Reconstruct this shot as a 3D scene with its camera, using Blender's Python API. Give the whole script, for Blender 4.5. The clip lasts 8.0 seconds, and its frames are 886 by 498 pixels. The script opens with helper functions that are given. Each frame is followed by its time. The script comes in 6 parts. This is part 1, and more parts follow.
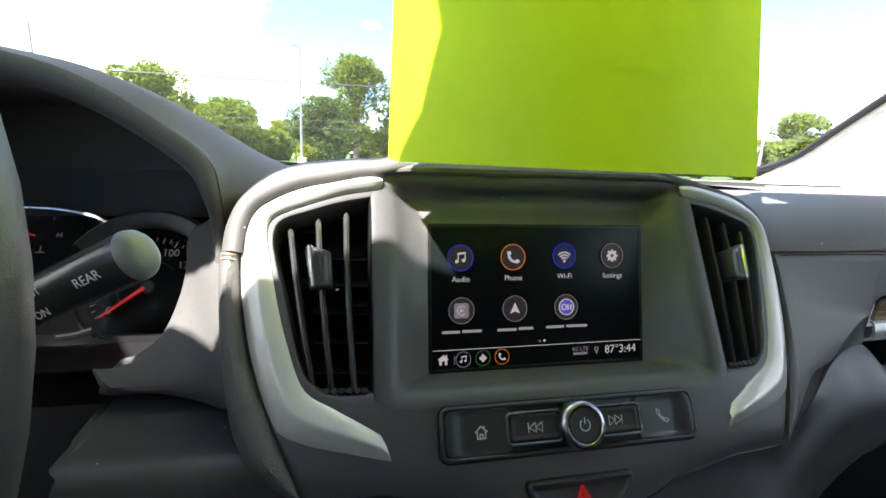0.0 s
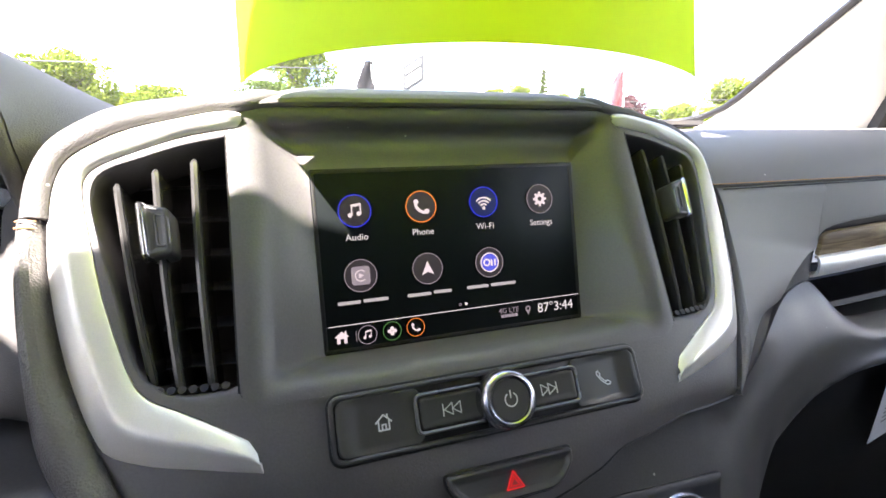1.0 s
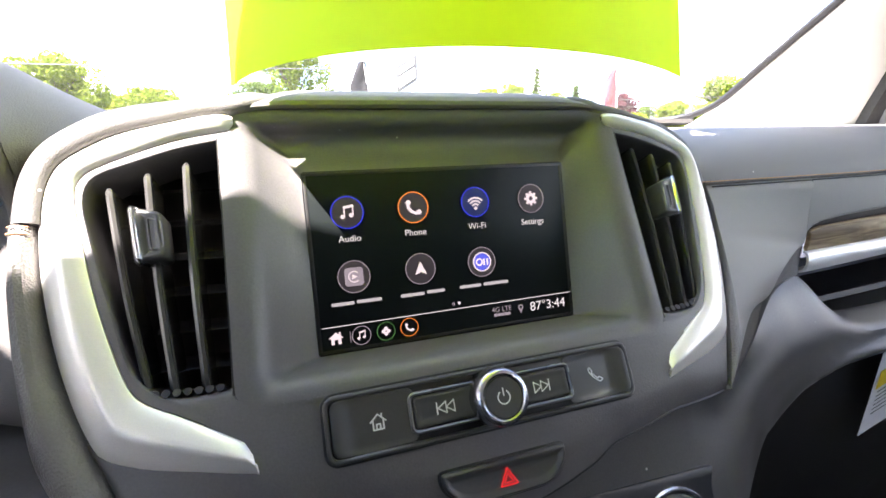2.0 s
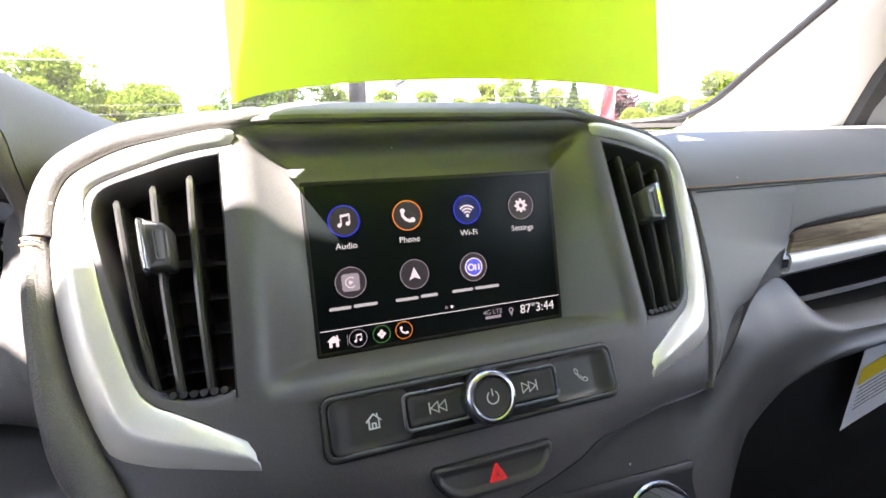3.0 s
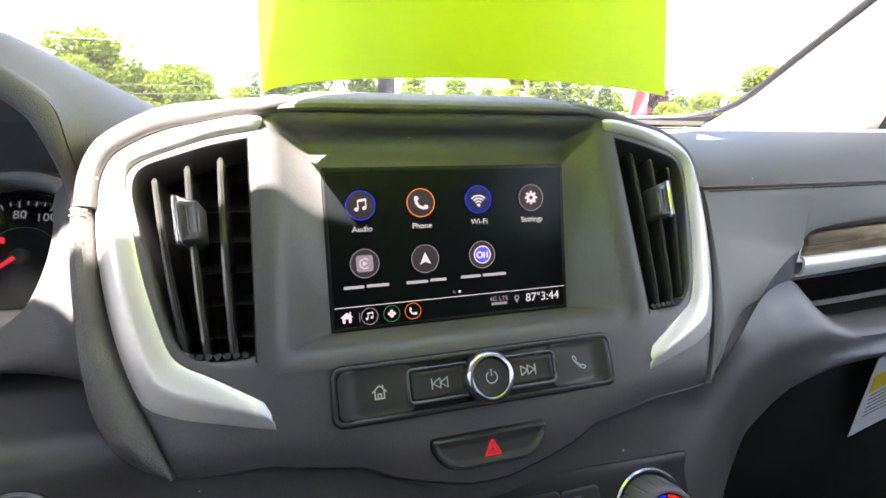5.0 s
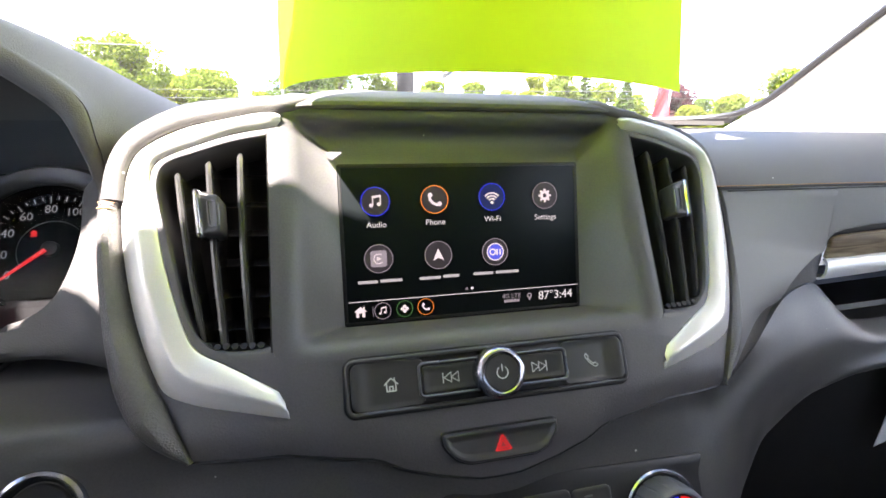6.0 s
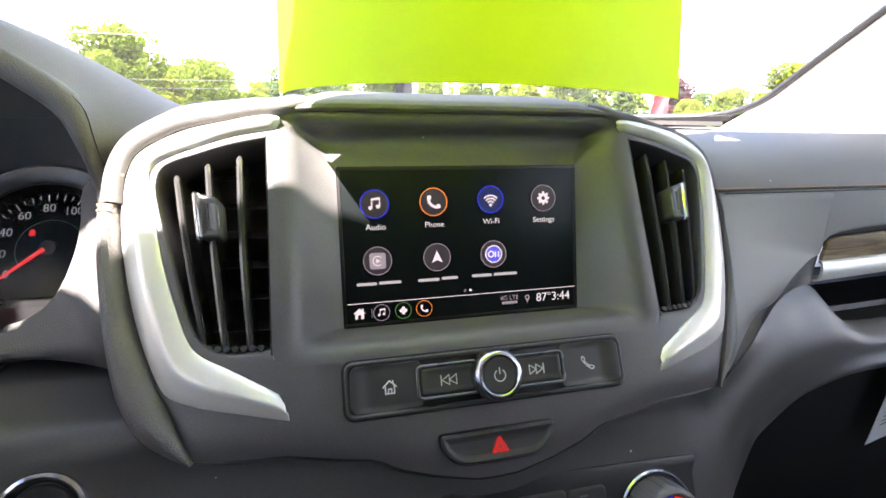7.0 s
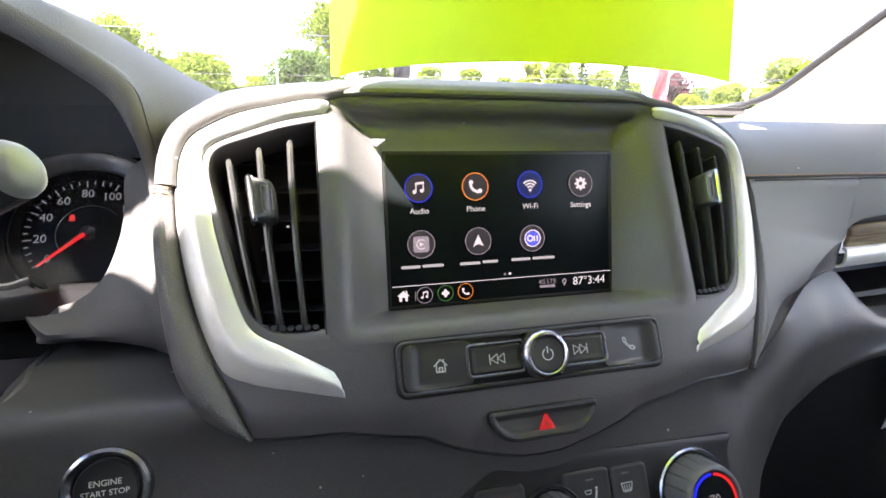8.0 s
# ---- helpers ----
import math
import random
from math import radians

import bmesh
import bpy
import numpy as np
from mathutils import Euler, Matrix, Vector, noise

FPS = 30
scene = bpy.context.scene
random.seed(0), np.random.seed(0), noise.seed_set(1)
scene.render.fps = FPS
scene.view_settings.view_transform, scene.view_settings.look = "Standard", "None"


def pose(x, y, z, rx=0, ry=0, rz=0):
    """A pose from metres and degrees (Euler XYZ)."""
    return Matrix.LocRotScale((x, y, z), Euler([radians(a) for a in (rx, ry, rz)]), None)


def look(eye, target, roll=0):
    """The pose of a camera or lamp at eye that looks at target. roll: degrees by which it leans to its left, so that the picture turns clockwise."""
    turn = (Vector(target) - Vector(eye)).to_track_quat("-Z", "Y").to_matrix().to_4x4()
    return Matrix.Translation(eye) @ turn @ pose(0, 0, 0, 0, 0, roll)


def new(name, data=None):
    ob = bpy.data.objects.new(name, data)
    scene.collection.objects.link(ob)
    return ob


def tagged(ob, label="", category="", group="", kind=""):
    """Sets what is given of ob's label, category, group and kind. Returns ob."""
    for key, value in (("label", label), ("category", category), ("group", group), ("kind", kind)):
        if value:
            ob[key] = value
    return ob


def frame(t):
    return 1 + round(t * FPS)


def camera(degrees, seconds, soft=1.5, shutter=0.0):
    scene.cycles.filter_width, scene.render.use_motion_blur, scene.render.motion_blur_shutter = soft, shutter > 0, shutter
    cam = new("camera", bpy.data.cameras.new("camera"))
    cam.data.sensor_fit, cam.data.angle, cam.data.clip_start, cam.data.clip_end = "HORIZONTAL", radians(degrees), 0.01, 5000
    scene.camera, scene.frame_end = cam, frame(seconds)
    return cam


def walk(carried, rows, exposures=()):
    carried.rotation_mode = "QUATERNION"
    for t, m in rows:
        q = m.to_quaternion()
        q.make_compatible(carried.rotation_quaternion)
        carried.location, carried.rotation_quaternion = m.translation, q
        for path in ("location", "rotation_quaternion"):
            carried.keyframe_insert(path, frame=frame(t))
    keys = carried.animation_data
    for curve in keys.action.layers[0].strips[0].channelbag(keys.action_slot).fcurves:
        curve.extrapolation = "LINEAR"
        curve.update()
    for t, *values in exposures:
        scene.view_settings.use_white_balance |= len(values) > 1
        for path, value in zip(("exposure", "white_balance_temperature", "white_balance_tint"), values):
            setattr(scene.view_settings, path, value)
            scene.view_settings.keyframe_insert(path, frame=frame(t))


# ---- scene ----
cam = camera(89.5, 8.0, soft=1.6)
PATH = [
    (0, (-0.1304, -0.2622, 1.2375), (0.2933, 1.6502, 0.8333), 2.32),
    (0.2, (-0.1057, -0.2480, 1.2293), (0.3668, 1.6522, 0.8220), 0.61),
    (0.5, (-0.0895, -0.2270, 1.2103), (0.4494, 1.6423, 0.7462), -0.40),
    (1, (-0.0852, -0.2229, 1.2100), (0.5159, 1.6222, 0.7262), -0.56),
    (1.5, (-0.0871, -0.2241, 1.2120), (0.5375, 1.6112, 0.7208), -0.83),
    (1.7, (-0.0859, -0.2244, 1.2106), (0.5320, 1.6150, 0.7260), -1.06),
    (2.8, (-0.0830, -0.2329, 1.2167), (0.5438, 1.6022, 0.7271), -1.37),
    (3, (-0.0839, -0.2351, 1.2194), (0.5403, 1.5967, 0.7148), -1.23),
    (3.5, (-0.0847, -0.2358, 1.2156), (0.5210, 1.6003, 0.7038), -0.68),
    (4, (-0.0777, -0.2424, 1.2228), (0.5052, 1.5973, 0.6979), -0.47),
    (4.5, (-0.0791, -0.2478, 1.2220), (0.4776, 1.5970, 0.6864), -0.06),
    (5, (-0.0813, -0.2499, 1.2212), (0.4464, 1.5993, 0.6716), 0.57),
    (5.2, (-0.0795, -0.2514, 1.2179), (0.4195, 1.6097, 0.6818), 0.33),
    (6.3, (-0.0806, -0.2540, 1.2180), (0.3725, 1.6177, 0.6779), 0.64),
    (6.5, (-0.0858, -0.2537, 1.2208), (0.3865, 1.6065, 0.6581), 0.99),
    (7, (-0.0804, -0.2536, 1.2238), (0.3826, 1.6079, 0.6576), 0.95),
    (7.5, (-0.0894, -0.2516, 1.2183), (0.3806, 1.6059, 0.6451), 0.91),
    (8, (-0.1091, -0.2535, 1.2181), (0.3636, 1.5986, 0.6297), 1.09),
]
EXPOSURES = [(0, 3.3, 6350, 12), (0.2, 3.33, 6350, 12), (0.35, 3.5, 6450, 13), (0.6, 3.95, 6650, 16), (1.0, 4.30, 6650, 20), (1.5, 4.42, 6650, 20), (3.0, 4.40, 6650, 20), (3.5, 4.34, 6650, 20), (4.3, 4.29, 6650, 20), (5.0, 4.36, 6650, 20), (6.5, 4.38, 6650, 20), (7.3, 4.42, 6650, 20), (8, 4.44, 6650, 20)]
walk(cam, [(t, look(eye, target, roll)) for t, eye, target, roll in PATH], EXPOSURES)

# ---- daylight ----
SUN_AZ, SUN_EL = -120.0, 56.0    # degrees from the car's nose to its right, and above the horizon
world = bpy.data.worlds.new("world")
scene.world = world
world.use_nodes = True
wn = world.node_tree
for n in list(wn.nodes):
    wn.nodes.remove(n)
sky = wn.nodes.new("ShaderNodeTexSky")
sky.sky_type = "NISHITA"
sky.sun_disc = False
sky.sun_elevation = radians(SUN_EL)
sky.sun_rotation = radians(SUN_AZ)
sky.dust_density = 0.05
sky.air_density = 0.6
sky.ozone_density = 1.0
bg = wn.nodes.new("ShaderNodeBackground")
bg.inputs["Strength"].default_value = 0.07
wo = wn.nodes.new("ShaderNodeOutputWorld")
# scattered bright clouds over the whole dome
wco = wn.nodes.new("ShaderNodeTexCoord")
wno = wn.nodes.new("ShaderNodeTexNoise")
wno.inputs["Scale"].default_value = 2.6
wno.inputs["Detail"].default_value = 7
wno.inputs["Roughness"].default_value = 0.55
wra = wn.nodes.new("ShaderNodeMapRange")
wra.interpolation_type = "SMOOTHSTEP"
wra.inputs["From Min"].default_value = 0.49
wra.inputs["From Max"].default_value = 0.63
wmx = wn.nodes.new("ShaderNodeMix")
wmx.data_type = "RGBA"
wmx.inputs["B"].default_value = (12.0, 11.8, 11.5, 1)
wn.links.new(wco.outputs["Generated"], wno.inputs["Vector"])
wn.links.new(wno.outputs["Fac"], wra.inputs["Value"])
wn.links.new(wra.outputs[0], wmx.inputs["Factor"])
wn.links.new(sky.outputs[0], wmx.inputs["A"])
wn.links.new(wmx.outputs["Result"], bg.inputs["Color"])
wn.links.new(bg.outputs[0], wo.inputs["Surface"])

sun_data = bpy.data.lights.new("sun", "SUN")
sun_data.energy = 3.0
sun_data.angle = radians(0.55)
sun_data.color = (1.0, 0.95, 0.88)
sun = new("sun", sun_data)
SUN_DIR = Vector((math.sin(radians(SUN_AZ)) * math.cos(radians(SUN_EL)), math.cos(radians(SUN_AZ)) * math.cos(radians(SUN_EL)), math.sin(radians(SUN_EL))))
sun.matrix_basis = look(SUN_DIR * 50, (0, 0, 0))


# ---- materials ----
def material(name, color, rough=0.5, metal=0.0, spec=0.5, scale=200.0, bump=0.0, vary=0.1, bump_kind="noise", stain=0.0, stain_scale=14.0, coat=0.0, dust=0.0):
    """A surface with fine grain (bump), colour variation at two scales and roughness that follows it."""
    m = bpy.data.materials.new(name)
    m.use_nodes = True
    t = m.node_tree
    p = t.nodes["Principled BSDF"]
    p.inputs["Roughness"].default_value = rough
    p.inputs["Metallic"].default_value = metal
    p.inputs["Specular IOR Level"].default_value = spec
    p.inputs["Coat Weight"].default_value = coat
    co = t.nodes.new("ShaderNodeTexCoord")
    n1 = t.nodes.new("ShaderNodeTexNoise")
    n1.inputs["Scale"].default_value = scale
    n1.inputs["Detail"].default_value = 3
    n2 = t.nodes.new("ShaderNodeTexNoise")
    n2.inputs["Scale"].default_value = stain_scale
    n2.inputs["Detail"].default_value = 4
    for n in (n1, n2):
        t.links.new(co.outputs["Object"], n.inputs["Vector"])
    add = t.nodes.new("ShaderNodeMath")
    add.operation = "MULTIPLY_ADD"
    t.links.new(n2.outputs["Fac"], add.inputs[0])
    add.inputs[1].default_value = stain
    t.links.new(n1.outputs["Fac"], add.inputs[2])
    ramp = t.nodes.new("ShaderNodeMapRange")
    ramp.inputs["From Min"].default_value = 0.3
    ramp.inputs["From Max"].default_value = 0.7 + stain
    ramp.inputs["To Min"].default_value = 1 - vary
    ramp.inputs["To Max"].default_value = 1 + vary
    t.links.new(add.outputs[0], ramp.inputs["Value"])
    mul = t.nodes.new("ShaderNodeMix")
    mul.data_type, mul.blend_type = "RGBA", "MULTIPLY"
    mul.inputs["Factor"].default_value = 1
    mul.inputs["A"].default_value = (*color, 1)
    t.links.new(ramp.outputs[0], mul.inputs["B"])
    t.links.new(mul.outputs["Result"], p.inputs["Base Color"])
    rr = t.nodes.new("ShaderNodeMapRange")
    rr.inputs["To Min"].default_value = max(rough - 0.06, 0.02)
    rr.inputs["To Max"].default_value = min(rough + 0.06, 1)
    t.links.new(n2.outputs["Fac"], rr.inputs["Value"])
    t.links.new(rr.outputs[0], p.inputs["Roughness"])
    if dust:
        dv = t.nodes.new("ShaderNodeTexVoronoi")
        dv.inputs["Scale"].default_value = 90
        t.links.new(co.outputs["Object"], dv.inputs["Vector"])
        near = t.nodes.new("ShaderNodeMapRange")
        near.inputs["From Min"].default_value = 0.075
        near.inputs["From Max"].default_value = 0.045
        t.links.new(dv.outputs["Distance"], near.inputs["Value"])
        pick = t.nodes.new("ShaderNodeMath")
        pick.operation = "GREATER_THAN"
        sep = t.nodes.new("ShaderNodeSeparateColor")
        t.links.new(dv.outputs["Color"], sep.inputs[0])
        t.links.new(sep.outputs[0], pick.inputs[0])
        pick.inputs[1].default_value = 1 - dust
        both = t.nodes.new("ShaderNodeMath")
        both.operation = "MULTIPLY"
        t.links.new(near.outputs[0], both.inputs[0])
        t.links.new(pick.outputs[0], both.inputs[1])
        dm = t.nodes.new("ShaderNodeMix")
        dm.data_type = "RGBA"
        t.links.new(both.outputs[0], dm.inputs["Factor"])
        t.links.new(mul.outputs["Result"], dm.inputs["A"])
        dm.inputs["B"].default_value = (0.55, 0.53, 0.5, 1)
        t.links.new(dm.outputs["Result"], p.inputs["Base Color"])
    if bump:
        src = n1.outputs["Fac"]
        if bump_kind == "leather":
            v = t.nodes.new("ShaderNodeTexVoronoi")
            v.inputs["Scale"].default_value = scale
            t.links.new(co.outputs["Object"], v.inputs["Vector"])
            src = v.outputs["Distance"]
        b = t.nodes.new("ShaderNodeBump")
        b.inputs["Strength"].default_value = bump
        b.inputs["Distance"].default_value = 0.0006
        t.links.new(src, b.inputs["Height"])
        t.links.new(b.outputs[0], p.inputs["Normal"])
    return m


def glow(name, color, strength):
    m = bpy.data.materials.new(name)
    m.use_nodes = True
    p = m.node_tree.nodes["Principled BSDF"]
    p.inputs["Base Color"].default_value = (*[0.10 * c for c in color], 1)
    p.inputs["Emission Color"].default_value = (*color, 1)
    p.inputs["Emission Strength"].default_value = strength * 0.20
    return m


PLASTIC = material("bezel_plastic", (0.106, 0.102, 0.103), 0.42, spec=0.45, scale=900, bump=0.22, vary=0.12, stain=0.3, dust=0.12)
SOFT = material("soft_touch_vinyl", (0.092, 0.089, 0.085), 0.62, scale=1300, bump=0.30, vary=0.12, bump_kind="leather", stain=0.3, dust=0.08)
LEATHER = material("grained_leather", (0.115, 0.111, 0.106), 0.38, scale=950, bump=0.55, vary=0.12, bump_kind="leather", stain=0.3)
# lighter copy of the soft vinyl; the upward face's brightness is in its colour
PAD = material("lit_dash_pad_vinyl", (0.150, 0.146, 0.142), 0.58, scale=1300, bump=0.26, vary=0.12, bump_kind="leather", stain=0.3, dust=0.08)
PANEL = material("dash_panel_vinyl", (0.235, 0.230, 0.222), 0.55, scale=1500, bump=0.10, vary=0.08, bump_kind="leather", stain=0.2)
LOWER = material("lower_dash_plastic", (0.070, 0.070, 0.069), 0.36, spec=0.6, scale=900, bump=0.05, vary=0.2, stain=0.3, dust=0.22)
SILVER = material("satin_silver_paint", (0.80, 0.78, 0.745), 0.38, metal=0.40, scale=1500, bump=0.02, vary=0.03)
CHROME = material("chrome", (0.85, 0.85, 0.86), 0.08, metal=1.0, vary=0.02)
DULL_CHROME = material("brushed_chrome", (0.48, 0.485, 0.52), 0.24, metal=1.0, vary=0.03)
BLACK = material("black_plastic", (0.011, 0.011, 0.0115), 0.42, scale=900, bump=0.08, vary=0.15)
VANE = material("vane_plastic", (0.036, 0.036, 0.035), 0.24, scale=900, vary=0.12)
BUTTON = material("button_plastic", (0.055, 0.055, 0.053), 0.30, scale=1200, bump=0.05, vary=0.1, stain=0.3)
CARPET = material("dark_carpet", (0.012, 0.012, 0.013), 0.95, scale=900, bump=0.5, vary=0.3)
HEADLINER = material("headliner_cloth", (0.66, 0.63, 0.59), 0.9, scale=900, bump=0.25, vary=0.06)
PILLAR = material("pillar_cloth", (0.62, 0.59, 0.55), 0.85, scale=900, bump=0.25, vary=0.05, stain=0.3)
SEAT_CLOTH = material("seat_cloth", (0.10, 0.097, 0.093), 0.85, scale=600, bump=0.4, vary=0.2)
DOOR_TRIM = material("door_trim_vinyl", (0.10, 0.098, 0.095), 0.6, scale=1300, bump=0.2, vary=0.1, bump_kind="leather", stain=0.3)
STALK_CAP = material("stalk_cap_plastic", (0.20, 0.21, 0.19), 0.38, scale=1500, bump=0.04, vary=0.08, stain=0.3)
WHEEL = material("wheel_leather", (0.045, 0.045, 0.043), 0.45, scale=1800, bump=0.12, vary=0.1, bump_kind="leather", stain=0.3)
THREAD = material("tan_thread", (0.42, 0.22, 0.09), 0.7, scale=2000, vary=0.15)
SCREEN = material("screen_glass", (0.0075, 0.0100, 0.0105), 0.34, vary=0.02, spec=0.12)
DIAL = material("gauge_face", (0.012, 0.0125, 0.013), 0.85, spec=0.04, scale=800, vary=0.1)
PRINT = material("white_print", (0.74, 0.75, 0.76), 0.6, vary=0.03)
DIAL_PRINT = glow("backlit_print", (0.95, 0.97, 1.0), 0.05)
INK = material("ink_marks", (0.62, 0.78, 0.02), 0.8, vary=0.1)
GREY_PRINT = material("grey_print", (0.16, 0.17, 0.17), 0.6, vary=0.03)
LINING = material("hood_lining_plastic", (0.115, 0.112, 0.105), 0.60, scale=1300, bump=0.15, vary=0.12, stain=0.3)
RIM_GREY = material("satin_grey_rim", (0.13, 0.13, 0.135), 0.28, metal=0.25, scale=1500, vary=0.05)
DIAL_RUBBER = material("ribbed_dial_rubber", (0.13, 0.13, 0.135), 0.55, scale=1500, bump=0.1, vary=0.15, stain=0.3)
LCD = glow("lcd_digits", (0.55, 0.53, 0.55), 0.10)
RUBBER = material("black_rubber", (0.02, 0.02, 0.02), 0.7, vary=0.2)
ICON_WHITE = glow("icon_white", (1.0, 0.86, 0.88), 0.23)
TEXT_WHITE = glow("text_white", (1.0, 0.95, 0.95), 0.21)
CAPTION = glow("caption_white", (0.7, 0.66, 0.67), 0.18)
ICON_BLUE = glow("icon_blue", (0.02, 0.03, 0.7), 0.30)
ICON_ORANGE = glow("icon_orange", (1.0, 0.28, 0.04), 0.25)
ICON_GREY = glow("icon_grey", (0.42, 0.36, 0.40), 0.20)
ICON_GREEN = glow("icon_green", (0.10, 0.30, 0.08), 0.20)
ICON_DISC = glow("icon_disc", (0.085, 0.070, 0.080), 0.10)
ICON_NAVY = glow("icon_navy", (0.02, 0.035, 0.22), 0.10)
ICON_VIOLET = glow("icon_violet", (0.10, 0.12, 0.75), 0.26)
HAZARD_RED = glow("hazard_red", (1.0, 0.02, 0.02), 0.22)
NEEDLE_RED = glow("needle_red", (1.0, 0.03, 0.03), 0.22)
DIAL_RED = glow("dial_red", (1.0, 0.02, 0.02), 0.22)
DIAL_BLUE = glow("dial_blue", (0.01, 0.02, 1.0), 0.28)
AMBER = glow("amber_led", (1.0, 0.25, 0.02), 0.25)
ASPHALT = material("asphalt", (0.25, 0.245, 0.235), 0.9, scale=6, vary=0.2, stain=0.5, stain_scale=0.3)
GRASS = material("lawn", (0.06, 0.11, 0.025), 0.9, scale=4, vary=0.3, stain=0.6, stain_scale=0.4)
BARK = material("bark", (0.10, 0.075, 0.055), 0.9, scale=20, bump=0.6, vary=0.3)
POLE = material("galvanised_steel", (0.17, 0.17, 0.175), 0.6, vary=0.1)
WOOD_POLE = material("weathered_wood_pole", (0.25, 0.2, 0.16), 0.9, scale=10, vary=0.2)
WIRE = material("black_cable", (0.03, 0.03, 0.03), 0.6)
FLAG_BLACK = material("black_nylon", (0.010, 0.010, 0.012), 0.85, spec=0.2, scale=6, vary=0.3)
FLAG_RED = material("red_nylon", (0.36, 0.012, 0.016), 0.5, scale=6, vary=0.15)
SIGN_WHITE = material("white_sign_panel", (0.7, 0.69, 0.66), 0.5, vary=0.05)
SIGN_GREY = material("grey_sign_frame", (0.045, 0.045, 0.05), 0.7, vary=0.1)
SIGN_TAN = material("tan_sign_panel", (0.55, 0.40, 0.26), 0.6, vary=0.1)
LABEL_WHITE = material("white_label_card", (0.75, 0.75, 0.78), 0.6, vary=0.04)
LABEL_YELLOW = material("yellow_print", (0.75, 0.55, 0.02), 0.6, vary=0.04)
CAR_PAINT = material("dark_car_paint", (0.02, 0.02, 0.022), 0.15, coat=1.0, vary=0.05)
FRIT = material("black_window_band", (0.012, 0.012, 0.013), 0.5, vary=0.1)


def paper_material():
    m = bpy.data.materials.new("lime_paper")
    m.use_nodes = True
    t = m.node_tree
    out = t.nodes["Material Output"]
    t.nodes.remove(t.nodes["Principled BSDF"])
    co = t.nodes.new("ShaderNodeTexCoord")
    n = t.nodes.new("ShaderNodeTexNoise")
    n.inputs["Scale"].default_value = 60
    n.inputs["Detail"].default_value = 5
    t.links.new(co.outputs["Object"], n.inputs["Vector"])
    mix = t.nodes.new("ShaderNodeMix")
    mix.data_type = "RGBA"
    mix.inputs["A"].default_value = (0.84, 0.97, 0.022, 1)
    mix.inputs["B"].default_value = (0.88, 0.99, 0.035, 1)
    t.links.new(n.outputs["Fac"], mix.inputs["Factor"])
    d = t.nodes.new("ShaderNodeBsdfDiffuse")
    tr = t.nodes.new("ShaderNodeBsdfTranslucent")
    s = t.nodes.new("ShaderNodeMixShader")
    s.inputs[0].default_value = 0.52
    for b in (d, tr):
        t.links.new(mix.outputs["Result"], b.inputs["Color"])
    t.links.new(d.outputs[0], s.inputs[1])
    t.links.new(tr.outputs[0], s.inputs[2])
    # slight satin finish of the paper's face
    sheen = t.nodes.new("ShaderNodeBsdfGlossy")
    sheen.inputs["Color"].default_value = (1.0, 0.98, 0.95, 1)
    sheen.inputs["Roughness"].default_value = 0.55
    top = t.nodes.new("ShaderNodeMixShader")
    top.inputs[0].default_value = 0.022
    t.links.new(s.outputs[0], top.inputs[1])
    t.links.new(sheen.outputs[0], top.inputs[2])
    t.links.new(top.outputs[0], out.inputs["Surface"])
    return m


def glass_material(name, tint, gloss, film=0.0):
    m = bpy.data.materials.new(name)
    m.use_nodes = True
    t = m.node_tree
    out = t.nodes["Material Output"]
    t.nodes.remove(t.nodes["Principled BSDF"])
    a = t.nodes.new("ShaderNodeBsdfTransparent")
    a.inputs["Color"].default_value = (*tint, 1)
    g = t.nodes.new("ShaderNodeBsdfGlossy")
    g.inputs["Roughness"].default_value = 0.01
    s = t.nodes.new("ShaderNodeMixShader")
    s.inputs[0].default_value = gloss
    t.links.new(a.outputs[0], s.inputs[1])
    t.links.new(g.outputs[0], s.inputs[2])
    last = s
    if film:
        # thin translucent film that scatters daylight, added as a veil of glare
        d = t.nodes.new("ShaderNodeBsdfTranslucent")
        d.inputs["Color"].default_value = (0.9, 0.9, 0.86, 1)
        last = t.nodes.new("ShaderNodeMixShader")
        last.inputs[0].default_value = film
        t.links.new(s.outputs[0], last.inputs[1])
        t.links.new(d.outputs[0], last.inputs[2])
    t.links.new(last.outputs[0], out.inputs["Surface"])
    return m


def leaf_material(name, dark, light):
    m = bpy.data.materials.new(name)
    m.use_nodes = True
    t = m.node_tree
    out = t.nodes["Material Output"]
    t.nodes.remove(t.nodes["Principled BSDF"])
    geo = t.nodes.new("ShaderNodeNewGeometry")
    mix = t.nodes.new("ShaderNodeMix")
    mix.data_type = "RGBA"
    mix.inputs["A"].default_value = (*dark, 1)
    mix.inputs["B"].default_value = (*light, 1)
    t.links.new(geo.outputs["Random Per Island"], mix.inputs["Factor"])
    d = t.nodes.new("ShaderNodeBsdfDiffuse")
    tr = t.nodes.new("ShaderNodeBsdfTranslucent")
    s = t.nodes.new("ShaderNodeMixShader")
    s.inputs[0].default_value = 0.45
    for b in (d, tr):
        t.links.new(mix.outputs["Result"], b.inputs["Color"])
    t.links.new(d.outputs[0], s.inputs[1])
    t.links.new(tr.outputs[0], s.inputs[2])
    t.links.new(s.outputs[0], out.inputs["Surface"])
    return m


